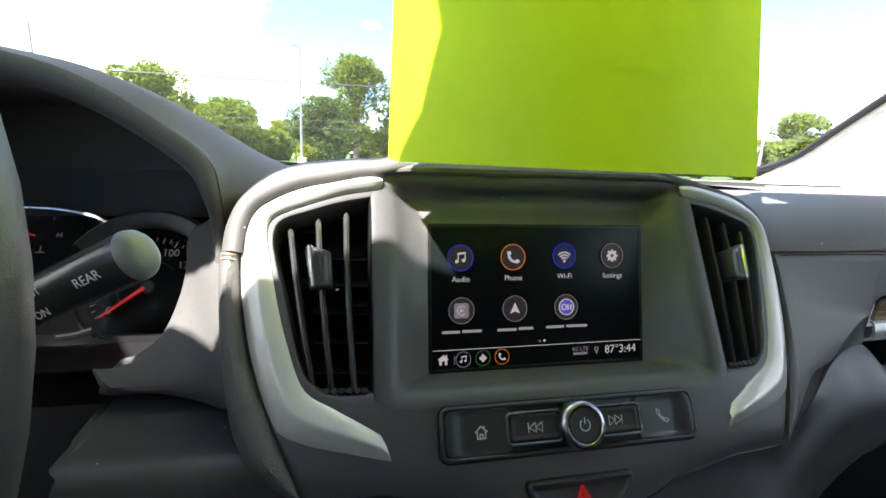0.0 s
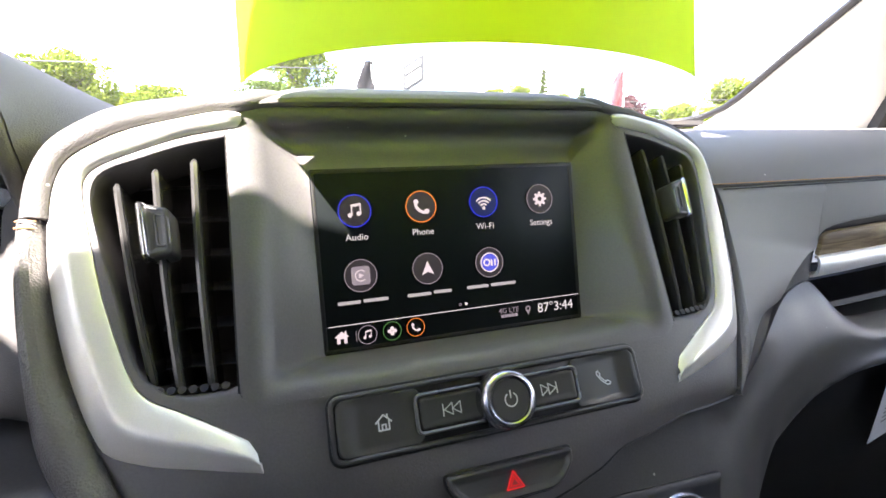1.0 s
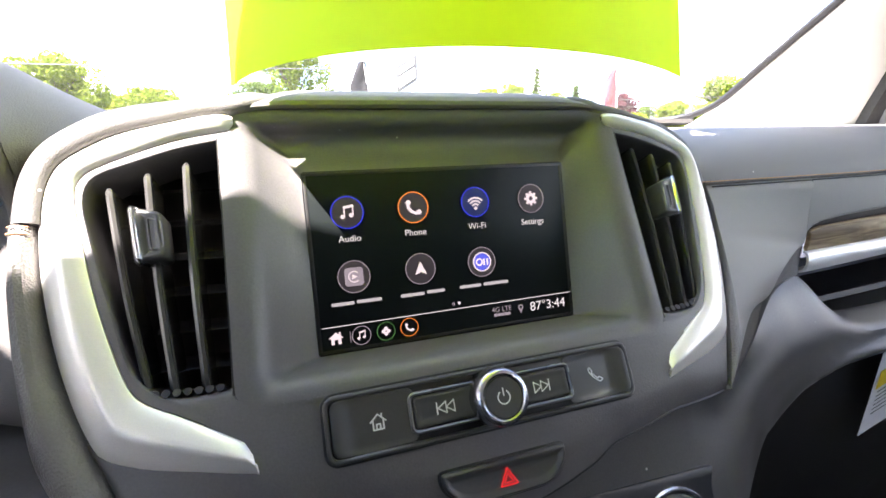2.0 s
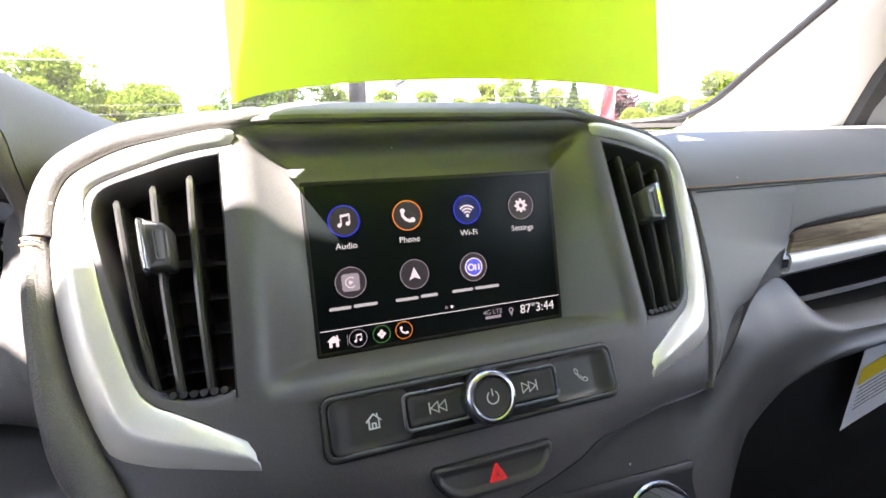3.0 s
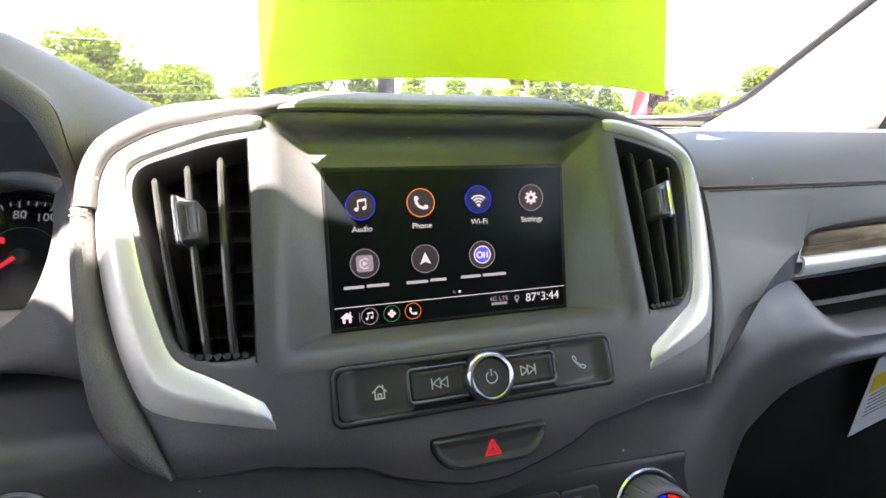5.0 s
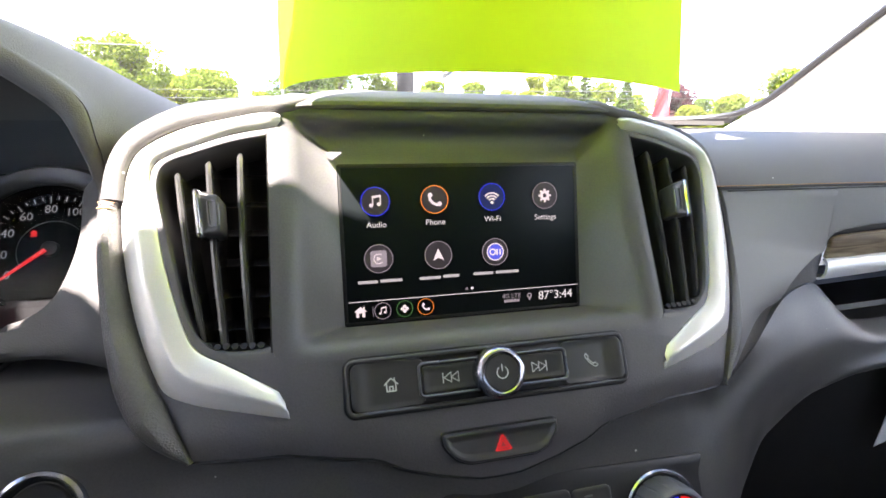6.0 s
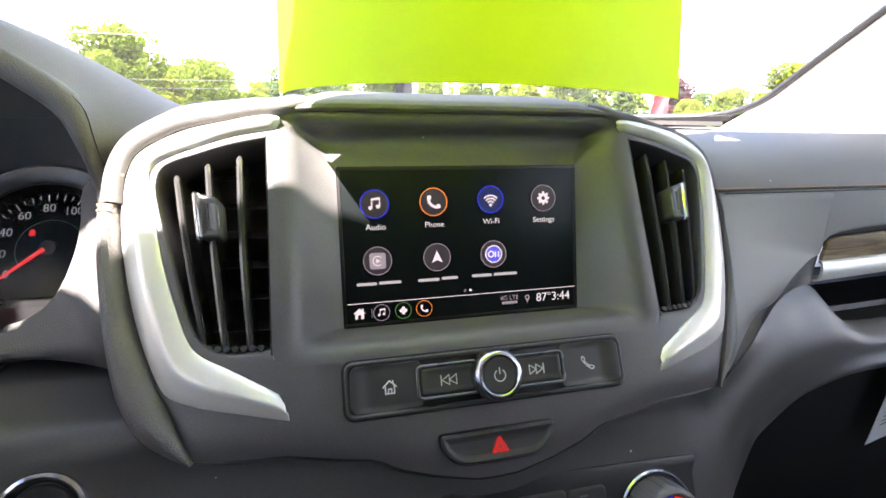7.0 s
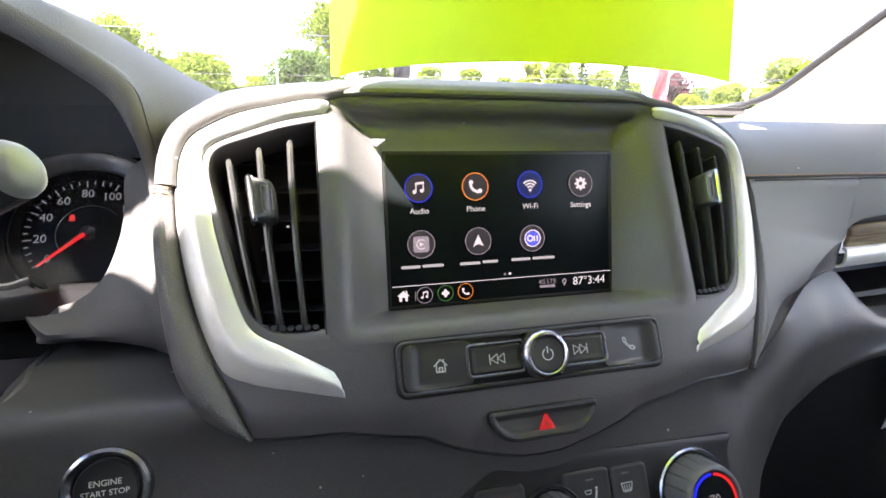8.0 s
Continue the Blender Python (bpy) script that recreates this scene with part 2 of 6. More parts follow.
def wood_material():
    m = material("glossy_grained_strip", (0.34, 0.28, 0.21), 0.42, vary=0.05, spec=0.3)
    t = m.node_tree
    p = t.nodes["Principled BSDF"]
    co = t.nodes.new("ShaderNodeTexCoord")
    mp = t.nodes.new("ShaderNodeMapping")
    mp.inputs["Scale"].default_value = (12, 40, 160)
    w = t.nodes.new("ShaderNodeTexNoise")
    w.inputs["Scale"].default_value = 1.0
    w.inputs["Detail"].default_value = 6
    w.inputs["Distortion"].default_value = 1.2
    r = t.nodes.new("ShaderNodeValToRGB")
    r.color_ramp.elements[0].position, r.color_ramp.elements[0].color = 0.35, (0.13, 0.085, 0.045, 1)
    r.color_ramp.elements[1].position, r.color_ramp.elements[1].color = 0.65, (0.42, 0.33, 0.20, 1)
    t.links.new(co.outputs["Object"], mp.inputs["Vector"])
    t.links.new(mp.outputs[0], w.inputs["Vector"])
    t.links.new(w.outputs["Fac"], r.inputs[0])
    t.links.new(r.outputs[0], p.inputs["Base Color"])
    return m


PAPER = paper_material()
WINDOW = glass_material("window_glass", (0.95, 0.97, 0.955), 0.03, 0.002)
LENS = glass_material("gauge_lens", (0.92, 0.92, 0.92), 0.002)
DOOR_GLASS = glass_material("door_glass", (0.82, 0.84, 0.82), 0.05)
SHADED_GLASS = glass_material("shaded_door_glass", (0.82, 0.83, 0.82), 0.05)
TINTED = glass_material("tinted_glass", (0.13, 0.14, 0.13), 0.05)
LEAF = leaf_material("leaves_green", (0.085, 0.125, 0.016), (0.19, 0.235, 0.04))
LEAF_YELLOW = leaf_material("leaves_yellow_green", (0.11, 0.14, 0.014), (0.23, 0.26, 0.035))
LEAF_DARK = leaf_material("leaves_dark", (0.045, 0.075, 0.02), (0.10, 0.14, 0.04))
LEAF_MAROON = leaf_material("leaves_maroon", (0.05, 0.022, 0.025), (0.10, 0.045, 0.05))
WOOD = wood_material()


# ---- mesh helpers ----
def thing(name, at, label, category, group="", kind=""):
    ob = new(name)
    ob.empty_display_size = 0.02
    ob.matrix_basis = Matrix.Translation(at)
    return tagged(ob, label, category, group, kind)


def world_of(ob):
    m = ob.matrix_basis
    while ob.parent:
        ob = ob.parent
        m = ob.matrix_basis @ m
    return m


def part(name, bm, mat, parent=None, label="", smooth=True, angle=35):
    """Links a bmesh, built in world coordinates, as one mesh under parent."""
    me = bpy.data.meshes.new(name)
    bm.normal_update()
    for f in bm.faces:
        f.smooth = smooth
    if smooth:
        for e in bm.edges:
            if len(e.link_faces) == 2 and e.calc_face_angle(0) > radians(angle):
                e.smooth = False
    bm.to_mesh(me)
    bm.free()
    me.materials.append(mat)
    ob = new(name, me)
    if parent:
        ob.parent = parent
        inv = world_of(parent).inverted()
        me.transform(inv)
    return tagged(ob, label)


def loft(rows, bm=None, closed=False, ends=False):
    """Quads between rows of points; closed joins each row's last point to its first."""
    bm = bm or bmesh.new()
    vs = [[bm.verts.new(p) for p in r] for r in rows]
    n = len(rows[0])
    for a, b in zip(vs, vs[1:]):
        for i in range(n if closed else n - 1):
            j = (i + 1) % n
            try:
                bm.faces.new((a[i], a[j], b[j], b[i]))
            except ValueError:
                pass
    if ends and closed:
        bm.faces.new(vs[0][::-1])
        bm.faces.new(vs[-1])
    return bm


def shell(rows, thick, toward=(-0.08, -0.25, 1.26)):
    """A lofted skin with real thickness, its first side turned towards a point."""
    bm = loft(rows)
    bm.normal_update()
    s = sum((f.normal.dot(Vector(toward) - f.calc_center_median()) * f.calc_area() for f in bm.faces), 0.0)
    if s < 0:
        bmesh.ops.reverse_faces(bm, faces=bm.faces)
        bm.normal_update()
    top = list(bm.verts)
    faces = list(bm.faces)
    rim = [e for e in bm.edges if len(e.link_faces) == 1]
    back = {v: bm.verts.new(v.co - v.normal * thick) for v in top}
    for f in faces:
        bm.faces.new([back[v] for v in reversed(f.verts)])
    for e in rim:
        a, b = e.verts
        l = e.link_loops[0]
        a, b = l.vert, l.link_loop_next.vert
        bm.faces.new((b, a, back[a], back[b]))
    return bm


def resample(pts, n, closed=False):
    """n points at even steps along a polyline, smoothed as a Catmull-Rom curve."""
    pts = [Vector(p) for p in pts]
    fine = []
    m = len(pts)
    for i in range(m if closed else m - 1):
        p0 = pts[(i - 1) % m] if closed or i else pts[0]
        p1, p2 = pts[i], pts[(i + 1) % m]
        p3 = pts[(i + 2) % m] if closed or i + 2 < m else pts[-1]
        for k in range(8):
            u = k / 8
            fine.append(0.5 * ((2 * p1) + (p2 - p0) * u + (2 * p0 - 5 * p1 + 4 * p2 - p3) * u * u + (3 * p1 - p0 - 3 * p2 + p3) * u ** 3))
    fine.append(pts[0] if closed else pts[-1])
    d = [0.0]
    for a, b in zip(fine, fine[1:]):
        d.append(d[-1] + (b - a).length)
    out, j = [], 0
    for i in range(n):
        s = d[-1] * i / (n if closed else n - 1)
        while j < len(d) - 2 and d[j + 1] < s:
            j += 1
        k = (s - d[j]) / max(d[j + 1] - d[j], 1e-9)
        out.append(fine[j].lerp(fine[j + 1], min(k, 1)))
    return out


def tube(pts, radius, bm=None, sides=8, taper=1.0):
    bm = bm or bmesh.new()
    pts = [Vector(p) for p in pts]
    rows = []
    for i, p in enumerate(pts):
        d = (pts[min(i + 1, len(pts) - 1)] - pts[max(i - 1, 0)]).normalized()
        a = d.orthogonal().normalized() if i == 0 else (a - d * a.dot(d)).normalized()
        b = d.cross(a)
        r = radius * (1 + (taper - 1) * i / max(len(pts) - 1, 1))
        rows.append([p + r * (a * math.cos(k * math.tau / sides) + b * math.sin(k * math.tau / sides)) for k in range(sides)])
    return loft(rows, bm, closed=True, ends=True)


def lathe(profile, m, sides=40, bm=None):
    """Turns (radius, height) pairs round the z axis of the pose m."""
    bm = bm or bmesh.new()
    rows = [[m @ Vector((r * math.cos(k * math.tau / sides), r * math.sin(k * math.tau / sides), h)) for k in range(sides)] for r, h in profile]
    return loft(rows, bm, closed=True, ends=True)


def inset(pts, d):
    """Moves a counter-clockwise outline inwards by d."""
    n = len(pts)
    out = []
    for i in range(n):
        a, b, c = Vector(pts[i - 1]), Vector(pts[i]), Vector(pts[(i + 1) % n])
        e1, e2 = (b - a).normalized(), (c - b).normalized()
        n1, n2 = Vector((-e1.y, e1.x)), Vector((-e2.y, e2.x))
        k = (n1 + n2)
        k = k / max(k.length_squared / 2, 0.4)
        out.append(b + k * d)
    return out


def rounded(x0, y0, x1, y1, r, k=5):
    pts = []
    for cx, cy, a0 in ((x1 - r, y0 + r, -90), (x1 - r, y1 - r, 0), (x0 + r, y1 - r, 90), (x0 + r, y0 + r, 180)):
        for i in range(k + 1):
            a = radians(a0 + 90 * i / k)
            pts.append((cx + r * math.cos(a), cy + r * math.sin(a)))
    return pts


def round_poly(pts, r, k=4):
    """A polygon with its corners cut round."""
    out = []
    n = len(pts)
    for i in range(n):
        a, b, c = Vector(pts[i - 1]), Vector(pts[i]), Vector(pts[(i + 1) % n])
        rr = min(r, (a - b).length * 0.45, (c - b).length * 0.45)
        p, q = b + (a - b).normalized() * rr, b + (c - b).normalized() * rr
        for j in range(k + 1):
            u = j / k
            out.append((1 - u) ** 2 * p + 2 * u * (1 - u) * b + u * u * q)
    return [tuple(v) for v in out]


def plate(outline, place, height, depth=0.003, bevel=0.0006, dish=0.0, dish_in=0.002, bm=None):
    """A raised plate on a surface: place(u, v, w) gives the point w above it. dish sinks the middle."""
    bm = bm or bmesh.new()
    area = sum(a[0] * b[1] - b[0] * a[1] for a, b in zip(outline, outline[1:] + outline[:1]))
    if area < 0:
        outline = outline[::-1]
    rings = [([Vector(p) for p in outline], -depth), ([Vector(p) for p in outline], height - bevel), (inset(outline, bevel * 0.4), height - bevel * 0.3), (inset(outline, bevel), height)]
    if dish:
        top = rings[-1][0]
        xs, ys = [p[0] for p in top], [p[1] for p in top]
        c = Vector(((min(xs) + max(xs)) / 2, (min(ys) + max(ys)) / 2))
        hw, hh = (max(xs) - min(xs)) / 2, (max(ys) - min(ys)) / 2
        for f, dh in ((0.3, 0.1), (0.7, 0.8), (1.0, 1.0)):
            kx, ky = 1 - f * dish_in / hw, 1 - f * dish_in / hh
            rings.append(([Vector((c.x + (p[0] - c.x) * kx, c.y + (p[1] - c.y) * ky)) for p in top], height - dish * dh))
    rows = [[place(p[0], p[1], h) for p in ring] for ring, h in rings]
    return loft(rows, bm, closed=True, ends=True)


def scoop(x0, v0, x1, v1, r, place, height, depth, side):
    """A rounded button whose face is scooped out: a steep wall near one side (side -1 left, 1 right), then a slow rise."""
    nv, nu = 17, 33
    rows = []
    for j in range(nv):
        v = v0 + (v1 - v0) * (0.5 - 0.5 * math.cos(math.pi * j / (nv - 1)))
        d = min(v - v0, v1 - v)
        dx = r - math.sqrt(max(r * r - max(r - d, 0) ** 2, 0))
        row = []
        for i in range(nu):
            x = x0 + dx + (x1 - x0 - 2 * dx) * (0.5 - 0.5 * math.cos(math.pi * i / (nu - 1)))
            u = (x - x0) / (x1 - x0) if side < 0 else (x1 - x) / (x1 - x0)
            k = min(max((u - 0.05) / 0.24, 0), 1)
            k = k * k * (3 - 2 * k) * (1 - 0.8 * max(u - 0.29, 0) / 0.71)
            e = min(1, d / 0.0030)
            edge = min(1, min(d, x - x0 - dx, x1 - dx - x) / 0.0006)
            row.append(place(x, v, height - depth * k * (0.25 + 0.75 * e * (2 - e)) - 0.0007 * (1 - edge) ** 2))
        rows.append(row)
    return shell(rows, 0.003)


def hoop(outer, inner_, place, height, depth=0.002, bevel=0.0005):
    """A raised frame between two outlines of as many points."""
    rings = [(outer, -depth), (outer, height - bevel), (inset(outer, bevel), height), (inset(inner_, -bevel), height), (inner_, height - bevel), (inner_, -depth)]
    return loft([[place(p[0], p[1], h) for p in rg] for rg, h in rings], closed=True)


def lettering(name, text, size, place, mat, parent, align="CENTER", label="", turn=0.0):
    """Flat letters in the built-in font, laid on a surface by place(u, v)."""
    cu = bpy.data.curves.new(name, "FONT")
    cu.body, cu.size, cu.align_x, cu.align_y = text, size, align, "CENTER"
    cu.resolution_u = 3
    cu.extrude = 0.00004
    ob = bpy.data.objects.new(name, cu)
    me = bpy.data.meshes.new_from_object(ob)
    bpy.data.objects.remove(ob)
    me.name = name
    c, s = math.cos(turn), math.sin(turn)
    for v in me.vertices:
        x, y = v.co.x * c - v.co.y * s, v.co.x * s + v.co.y * c
        v.co = place(x, y, v.co.z)
    me.materials.clear()
    me.materials.append(mat)
    o = new(name, me)
    o.parent = parent
    me.transform(world_of(parent).inverted())
    return tagged(o, label)


def base_plane(origin, slope):
    """place(u, v, w) on a plane through origin that leans forwards by slope."""
    o, k = Vector(origin), math.hypot(1, slope)
    up, out = Vector((0, slope / k, 1 / k)), Vector((0, -1 / k, slope / k))

    def place(u, v, w=0.0):
        return o + Vector((u, 0, 0)) + up * v + out * w
    return place


def moved(place, du, dv, dw=0.0):
    return lambda u, v, w=0.0: place(u + du, v + dv, w + dw)


def flat(polys, place, w=0.0002, bm=None):
    """Thin printed shapes: outlines in the plane's own coordinates."""
    bm = bm or bmesh.new()
    for poly in polys:
        area = sum(a[0] * b[1] - b[0] * a[1] for a, b in zip(poly, poly[1:] + poly[:1]))
        poly = poly if area > 0 else poly[::-1]
        lo = [bm.verts.new(place(p[0], p[1], 0)) for p in poly]
        hi = [bm.verts.new(place(p[0], p[1], w)) for p in poly]
        bm.faces.new(hi)
        for i in range(len(poly)):
            j = (i + 1) % len(poly)
            bm.faces.new((lo[i], lo[j], hi[j], hi[i]))
    return bm


def circle(cx, cy, r, n=28):
    return [(cx + r * math.cos(i * math.tau / n), cy + r * math.sin(i * math.tau / n)) for i in range(n)]


def stroke(pts, width):
    """Quads along a polyline of the given width."""
    out = []
    for a, b in zip(pts, pts[1:]):
        a, b = Vector(a), Vector(b)
        d = (b - a).normalized()
        n = Vector((-d.y, d.x)) * width / 2
        a, b = a - d * width * 0.3, b + d * width * 0.3
        out.append([tuple(a - n), tuple(b - n), tuple(b + n), tuple(a + n)])
    return out


def arc(cx, cy, r, a0, a1, n=16):
    return [(cx + r * math.cos(radians(a0 + (a1 - a0) * i / n)), cy + r * math.sin(radians(a0 + (a1 - a0) * i / n))) for i in range(n + 1)]


def ring(cx, cy, r, width, n=32):
    return stroke(arc(cx, cy, r, 0, 360, n), width)


# ---- the console's face: one leaning surface that curves away at its sides ----
def face_y(x, z):
    return 0.0235 + 0.526 * (z - 1.2205) + 2.0 * max(abs(x) - 0.10, 0) ** 2


def on_face(x, z, w=0.0):
    return Vector((x, face_y(x, z) - 0.885 * w, z + 0.4655 * w))


FACE0 = 1.087
face = base_plane((0, 0.0235 + 0.526 * (FACE0 - 1.2205), FACE0), 0.526)     # buttons
glass = base_plane((0, 0, 1.1), 0.23)                                        # display
dial = base_plane((-0.2825, 0.1165, 1.1275), 0.58)                           # speedometer


def fz(z):
    return (z - FACE0) * 1.13


# ---- car body round the camera ----
def box_panel(name, pts, thick, mat, label, category, kind="structure"):
    """A flat panel from four corners, with thickness away from the cabin's middle."""
    a, b, c, d = [Vector(p) for p in pts]
    rows = [[a.lerp(b, i / 6).lerp(d.lerp(c, i / 6), j / 6) for i in range(7)] for j in range(7)]
    return tagged(part(name, shell(rows, thick, (0, -0.6, 1.0)), mat), label, category, "", kind)


GROUND_Z = 0.0
g = bmesh.new()
R = 1500
bmesh.ops.create_grid(g, x_segments=30, y_segments=30, size=R)
tagged(part("ground", g, GRASS), "mown grass and ground reaching the horizon", "ground", "", "structure")
lot = loft([[(x, y, 0.012) for x in (-45, -20, 0, 20, 45)] for y in (-40, -10, 10, 24)])
tagged(part("pavement", lot, ASPHALT), "grey asphalt of the sales lot", "pavement", "", "structure")
road = loft([[(x, y, 0.010) for x in (-400, -100, 0, 100, 400)] for y in (30, 34, 38)])
tagged(part("road", road, ASPHALT), "asphalt street beyond the lot", "road", "", "structure")

box_panel("floor", [(-0.75, -1.9, 0.42), (0.75, -1.9, 0.42), (0.75, 0.55, 0.42), (-0.75, 0.55, 0.42)], 0.05, CARPET, "dark carpeted cabin floor", "floor")
box_panel("firewall", [(-0.75, 0.50, 0.40), (0.75, 0.50, 0.40), (0.75, 0.62, 1.19), (-0.75, 0.62, 1.19)], 0.03, CARPET, "dark carpeted firewall behind the dashboard", "wall")
box_panel("ceiling", [(-0.56, -2.0, 1.60), (0.56, -2.0, 1.60), (0.54, -0.45, 1.605), (-0.54, -0.45, 1.605)], 0.03, HEADLINER, "light cloth headliner over the cabin", "ceiling")


def header_y(x):
    """The windscreen's unseen upper edge, its steps shaped to cast the wanted sun boundary."""
    return float(np.interp(x, [-0.55, -0.514, -0.495, -0.485, -0.42, -0.335, -0.312, -0.292, -0.245, -0.232, -0.20, -0.13, -0.05, 0.08, 0.3, 0.55], [-0.100, -0.114, -0.140, -0.152, -0.142, -0.131, -0.128, -0.148, -0.143, -0.105, -0.080, -0.076, -0.066, -0.060, -0.035, -0.070]))


rows = []
for k in range(7):
    u = k / 6
    rows.append([Vector((x, -0.45 + (header_y(x) + 0.45) * u, 1.605 - 0.035 * u ** 1.5)) for x in np.linspace(-0.54, 0.54, 61)])
tagged(part("ceiling_front", shell(rows, 0.02, (0, -0.6, 1.0)), HEADLINER), "light cloth headliner above the windscreen", "ceiling", "", "structure")
box_panel("wall_rear", [(-0.72, -2.0, 0.40), (0.72, -2.0, 0.40), (0.72, -2.05, 1.10), (-0.72, -2.05, 1.10)], 0.03, CARPET, "dark trim behind the rear seats", "wall")
for sgn, side in ((-1, "left"), (1, "right")):
    box_panel("wall_" + side, [(sgn * 0.74, -2.0, 0.40), (sgn * 0.74, 0.50, 0.40), (sgn * 0.74, 0.50, 1.13), (sgn * 0.74, -2.0, 1.16)], 0.06, DOOR_TRIM, "dark grey vinyl door trim below the window line", "wall")
    # pillar behind the front door and the roof rail
    box_panel("pillar_b_" + side, [(sgn * 0.72, -0.85, 1.15), (sgn * 0.72, -0.70, 1.15), (sgn * 0.58, -0.62, 1.60), (sgn * 0.58, -0.80, 1.60)], 0.05, PILLAR, "light cloth covered centre pillar", "pillar")
    box_panel("roof_rail_" + side, [(sgn * 0.60, -2.0, 1.545), (sgn * 0.58, -0.20, 1.545), (sgn * 0.54, -0.19, 1.605), (sgn * 0.56, -2.0, 1.605)], 0.03, HEADLINER, "light cloth roof rail above the doors", "trim")


# unseen sun visors, added to keep the sun off hood and passenger pad
def added_sun_visor(x0, x1, lean, drop):
    visor = thing("added_sun_visor", ((x0 + x1) / 2, -0.06, 1.565), "unseen light cloth visor added to shade the dashboard", "sun visor", "sun visors")
    rows = []
    # lean shifts part of the panel back to shape its shadow
    for k in range(9):
        v = k / 8
        row = []
        for i in range(17):
            u = i / 16
            e = 0.010 * max(0, 1 - min(u, 1 - u) / 0.06) ** 2 * (1 if v > 0.5 else 0)
            row.append(Vector((x0 + (x1 - x0) * u, -0.060 + lean * float(np.interp(x0 + (x1 - x0) * u, [-0.485, -0.46, -0.405, -0.382], [0, -0.034, -0.032, 0])) + (drop - e) * v, 1.563 - (drop * 0.5 - e) * v)))
        rows.append(row)
    part("panel", shell(rows, 0.014, ((x0 + x1) / 2, -0.3, 1.4)), HEADLINER, visor)
    part("rod", tube([(x0 - 0.005, -0.060, 1.572), ((x0 + x1) / 2, -0.060, 1.566), (x1 + 0.005, -0.060, 1.572)], 0.005, None, 10), BLACK, visor)


added_sun_visor(-0.610, -0.290, 1.0, 0.165)
added_sun_visor(0.060, 0.500, 0.0, 0.060)


# privacy glass behind the front doors
for sgn, side in ((-1, "left"), (1, "right")):
    pane = box_panel("window_rear_" + side, [(sgn * 0.745, -2.0, 1.14), (sgn * 0.745, -0.84, 1.14), (sgn * 0.60, -0.79, 1.56), (sgn * 0.60, -2.0, 1.56)], 0.004, TINTED, "dark tinted rear side window", "window")
    pane.visible_shadow = True
for sgn, side in ((-1, "left"), (1, "right")):
    box_panel("window_door_" + side, [(sgn * 0.742, -0.72, 1.16), (sgn * 0.742, 0.20, 1.18), (sgn * 0.640, -0.18, 1.54), (sgn * 0.625, -0.66, 1.555)], 0.004, DOOR_GLASS if sgn > 0 else SHADED_GLASS, "tinted front door window", "window")
box_panel("window_rear", [(-0.72, -2.06, 1.09), (0.72, -2.06, 1.09), (0.56, -2.0, 1.61), (-0.56, -2.0, 1.61)], 0.004, TINTED, "dark tinted rear window", "window")


def seat(x):
    s = thing("car_seat", (x, -0.75, 0.42), "dark grey cloth front seat with headrest", "seat", "front seats")
    def cushion(name, m, size, r):
        bm = bmesh.new()
        bmesh.ops.create_cube(bm, size=1)
        bmesh.ops.scale(bm, vec=size, verts=bm.verts)
        bmesh.ops.bevel(bm, geom=list(bm.edges), offset=r, segments=4, affect="EDGES", profile=0.5)
        bm.transform(m)
        return part(name, bm, SEAT_CLOTH, s)
    cushion("seat_base", pose(x, -0.80, 0.53, 0), (0.42, 0.42, 0.26), 0.02)
    cushion("seat", pose(x, -0.80, 0.72, 6), (0.50, 0.52, 0.16), 0.06)
    cushion("backrest", pose(x, -1.10, 1.02, -18), (0.48, 0.14, 0.62), 0.06)
    cushion("headrest", pose(x, -1.22, 1.42, -14), (0.26, 0.10, 0.18), 0.04)
    return s


seat(-0.37)
seat(0.37)

# windscreen: a curved pane between the pillars
WS_BASE = [(-0.61, 0.43, 1.225), (-0.45, 0.56, 1.215), (-0.22, 0.66, 1.205), (0, 0.69, 1.205), (0.22, 0.66, 1.205), (0.45, 0.56, 1.215), (0.61, 0.43, 1.225)]
base = resample(WS_BASE, 25)
top = resample([(x, header_y(x) + 0.003, 1.572 - 0.02 * x * x) for x in (-0.53, -0.4, -0.2, 0, 0.2, 0.4, 0.53)], 25)
rows = [[b.lerp(t, k / 10) + Vector((0, 0.03, 0.05)) * math.sin(math.pi * k / 10) * 0.5 * (1 - abs(b.x) / 0.62) for b, t in zip(base, top)] for k in range(11)]
ws = part("window_1", shell(rows, 0.004), WINDOW)
ws.visible_shadow = False
tagged(ws, "clear curved windscreen glass", "windscreen", "", "structure")
# black printed band along the pane's lower and side edge
band = []
edge = base[::-1]
for i, p in enumerate(edge):
    inward = Vector((-math.copysign(1, p.x) * 0.014 if p.z > 1.235 else 0, -0.003, 0.0))
    if p.z <= 1.235:
        inward = Vector((0, -0.012, 0.010))
    band.append([p + Vector((0, -0.003, 0)), p + Vector((0, -0.003, 0)) + inward])
tagged(part("trim_windscreen", shell([list(c) for c in zip(*band)], 0.001), FRIT), "black printed band along the windscreen edge", "trim", "", "structure")

# black edge of the pane along the pillar and round its foot
for sgn, side in ((1, "right"), (-1, "left")):
    edge = [(.534, -.150, 1.574), (.556, .004, 1.484), (.578, .154, 1.392), (.595, .286, 1.309), (.606, .360, 1.262), (.606, .405, 1.2435), (.598, .440, 1.2365), (.575, .475, 1.2325), (.51, .530, 1.2300), (.38, .600, 1.2260)]
    tagged(part("trim_pane_edge_" + side, tube(resample([(sgn * x, y, z) for x, y, z in edge], 40), 0.0055, None, 8), FRIT), "black edge of the windscreen pane", "trim", "", "structure")

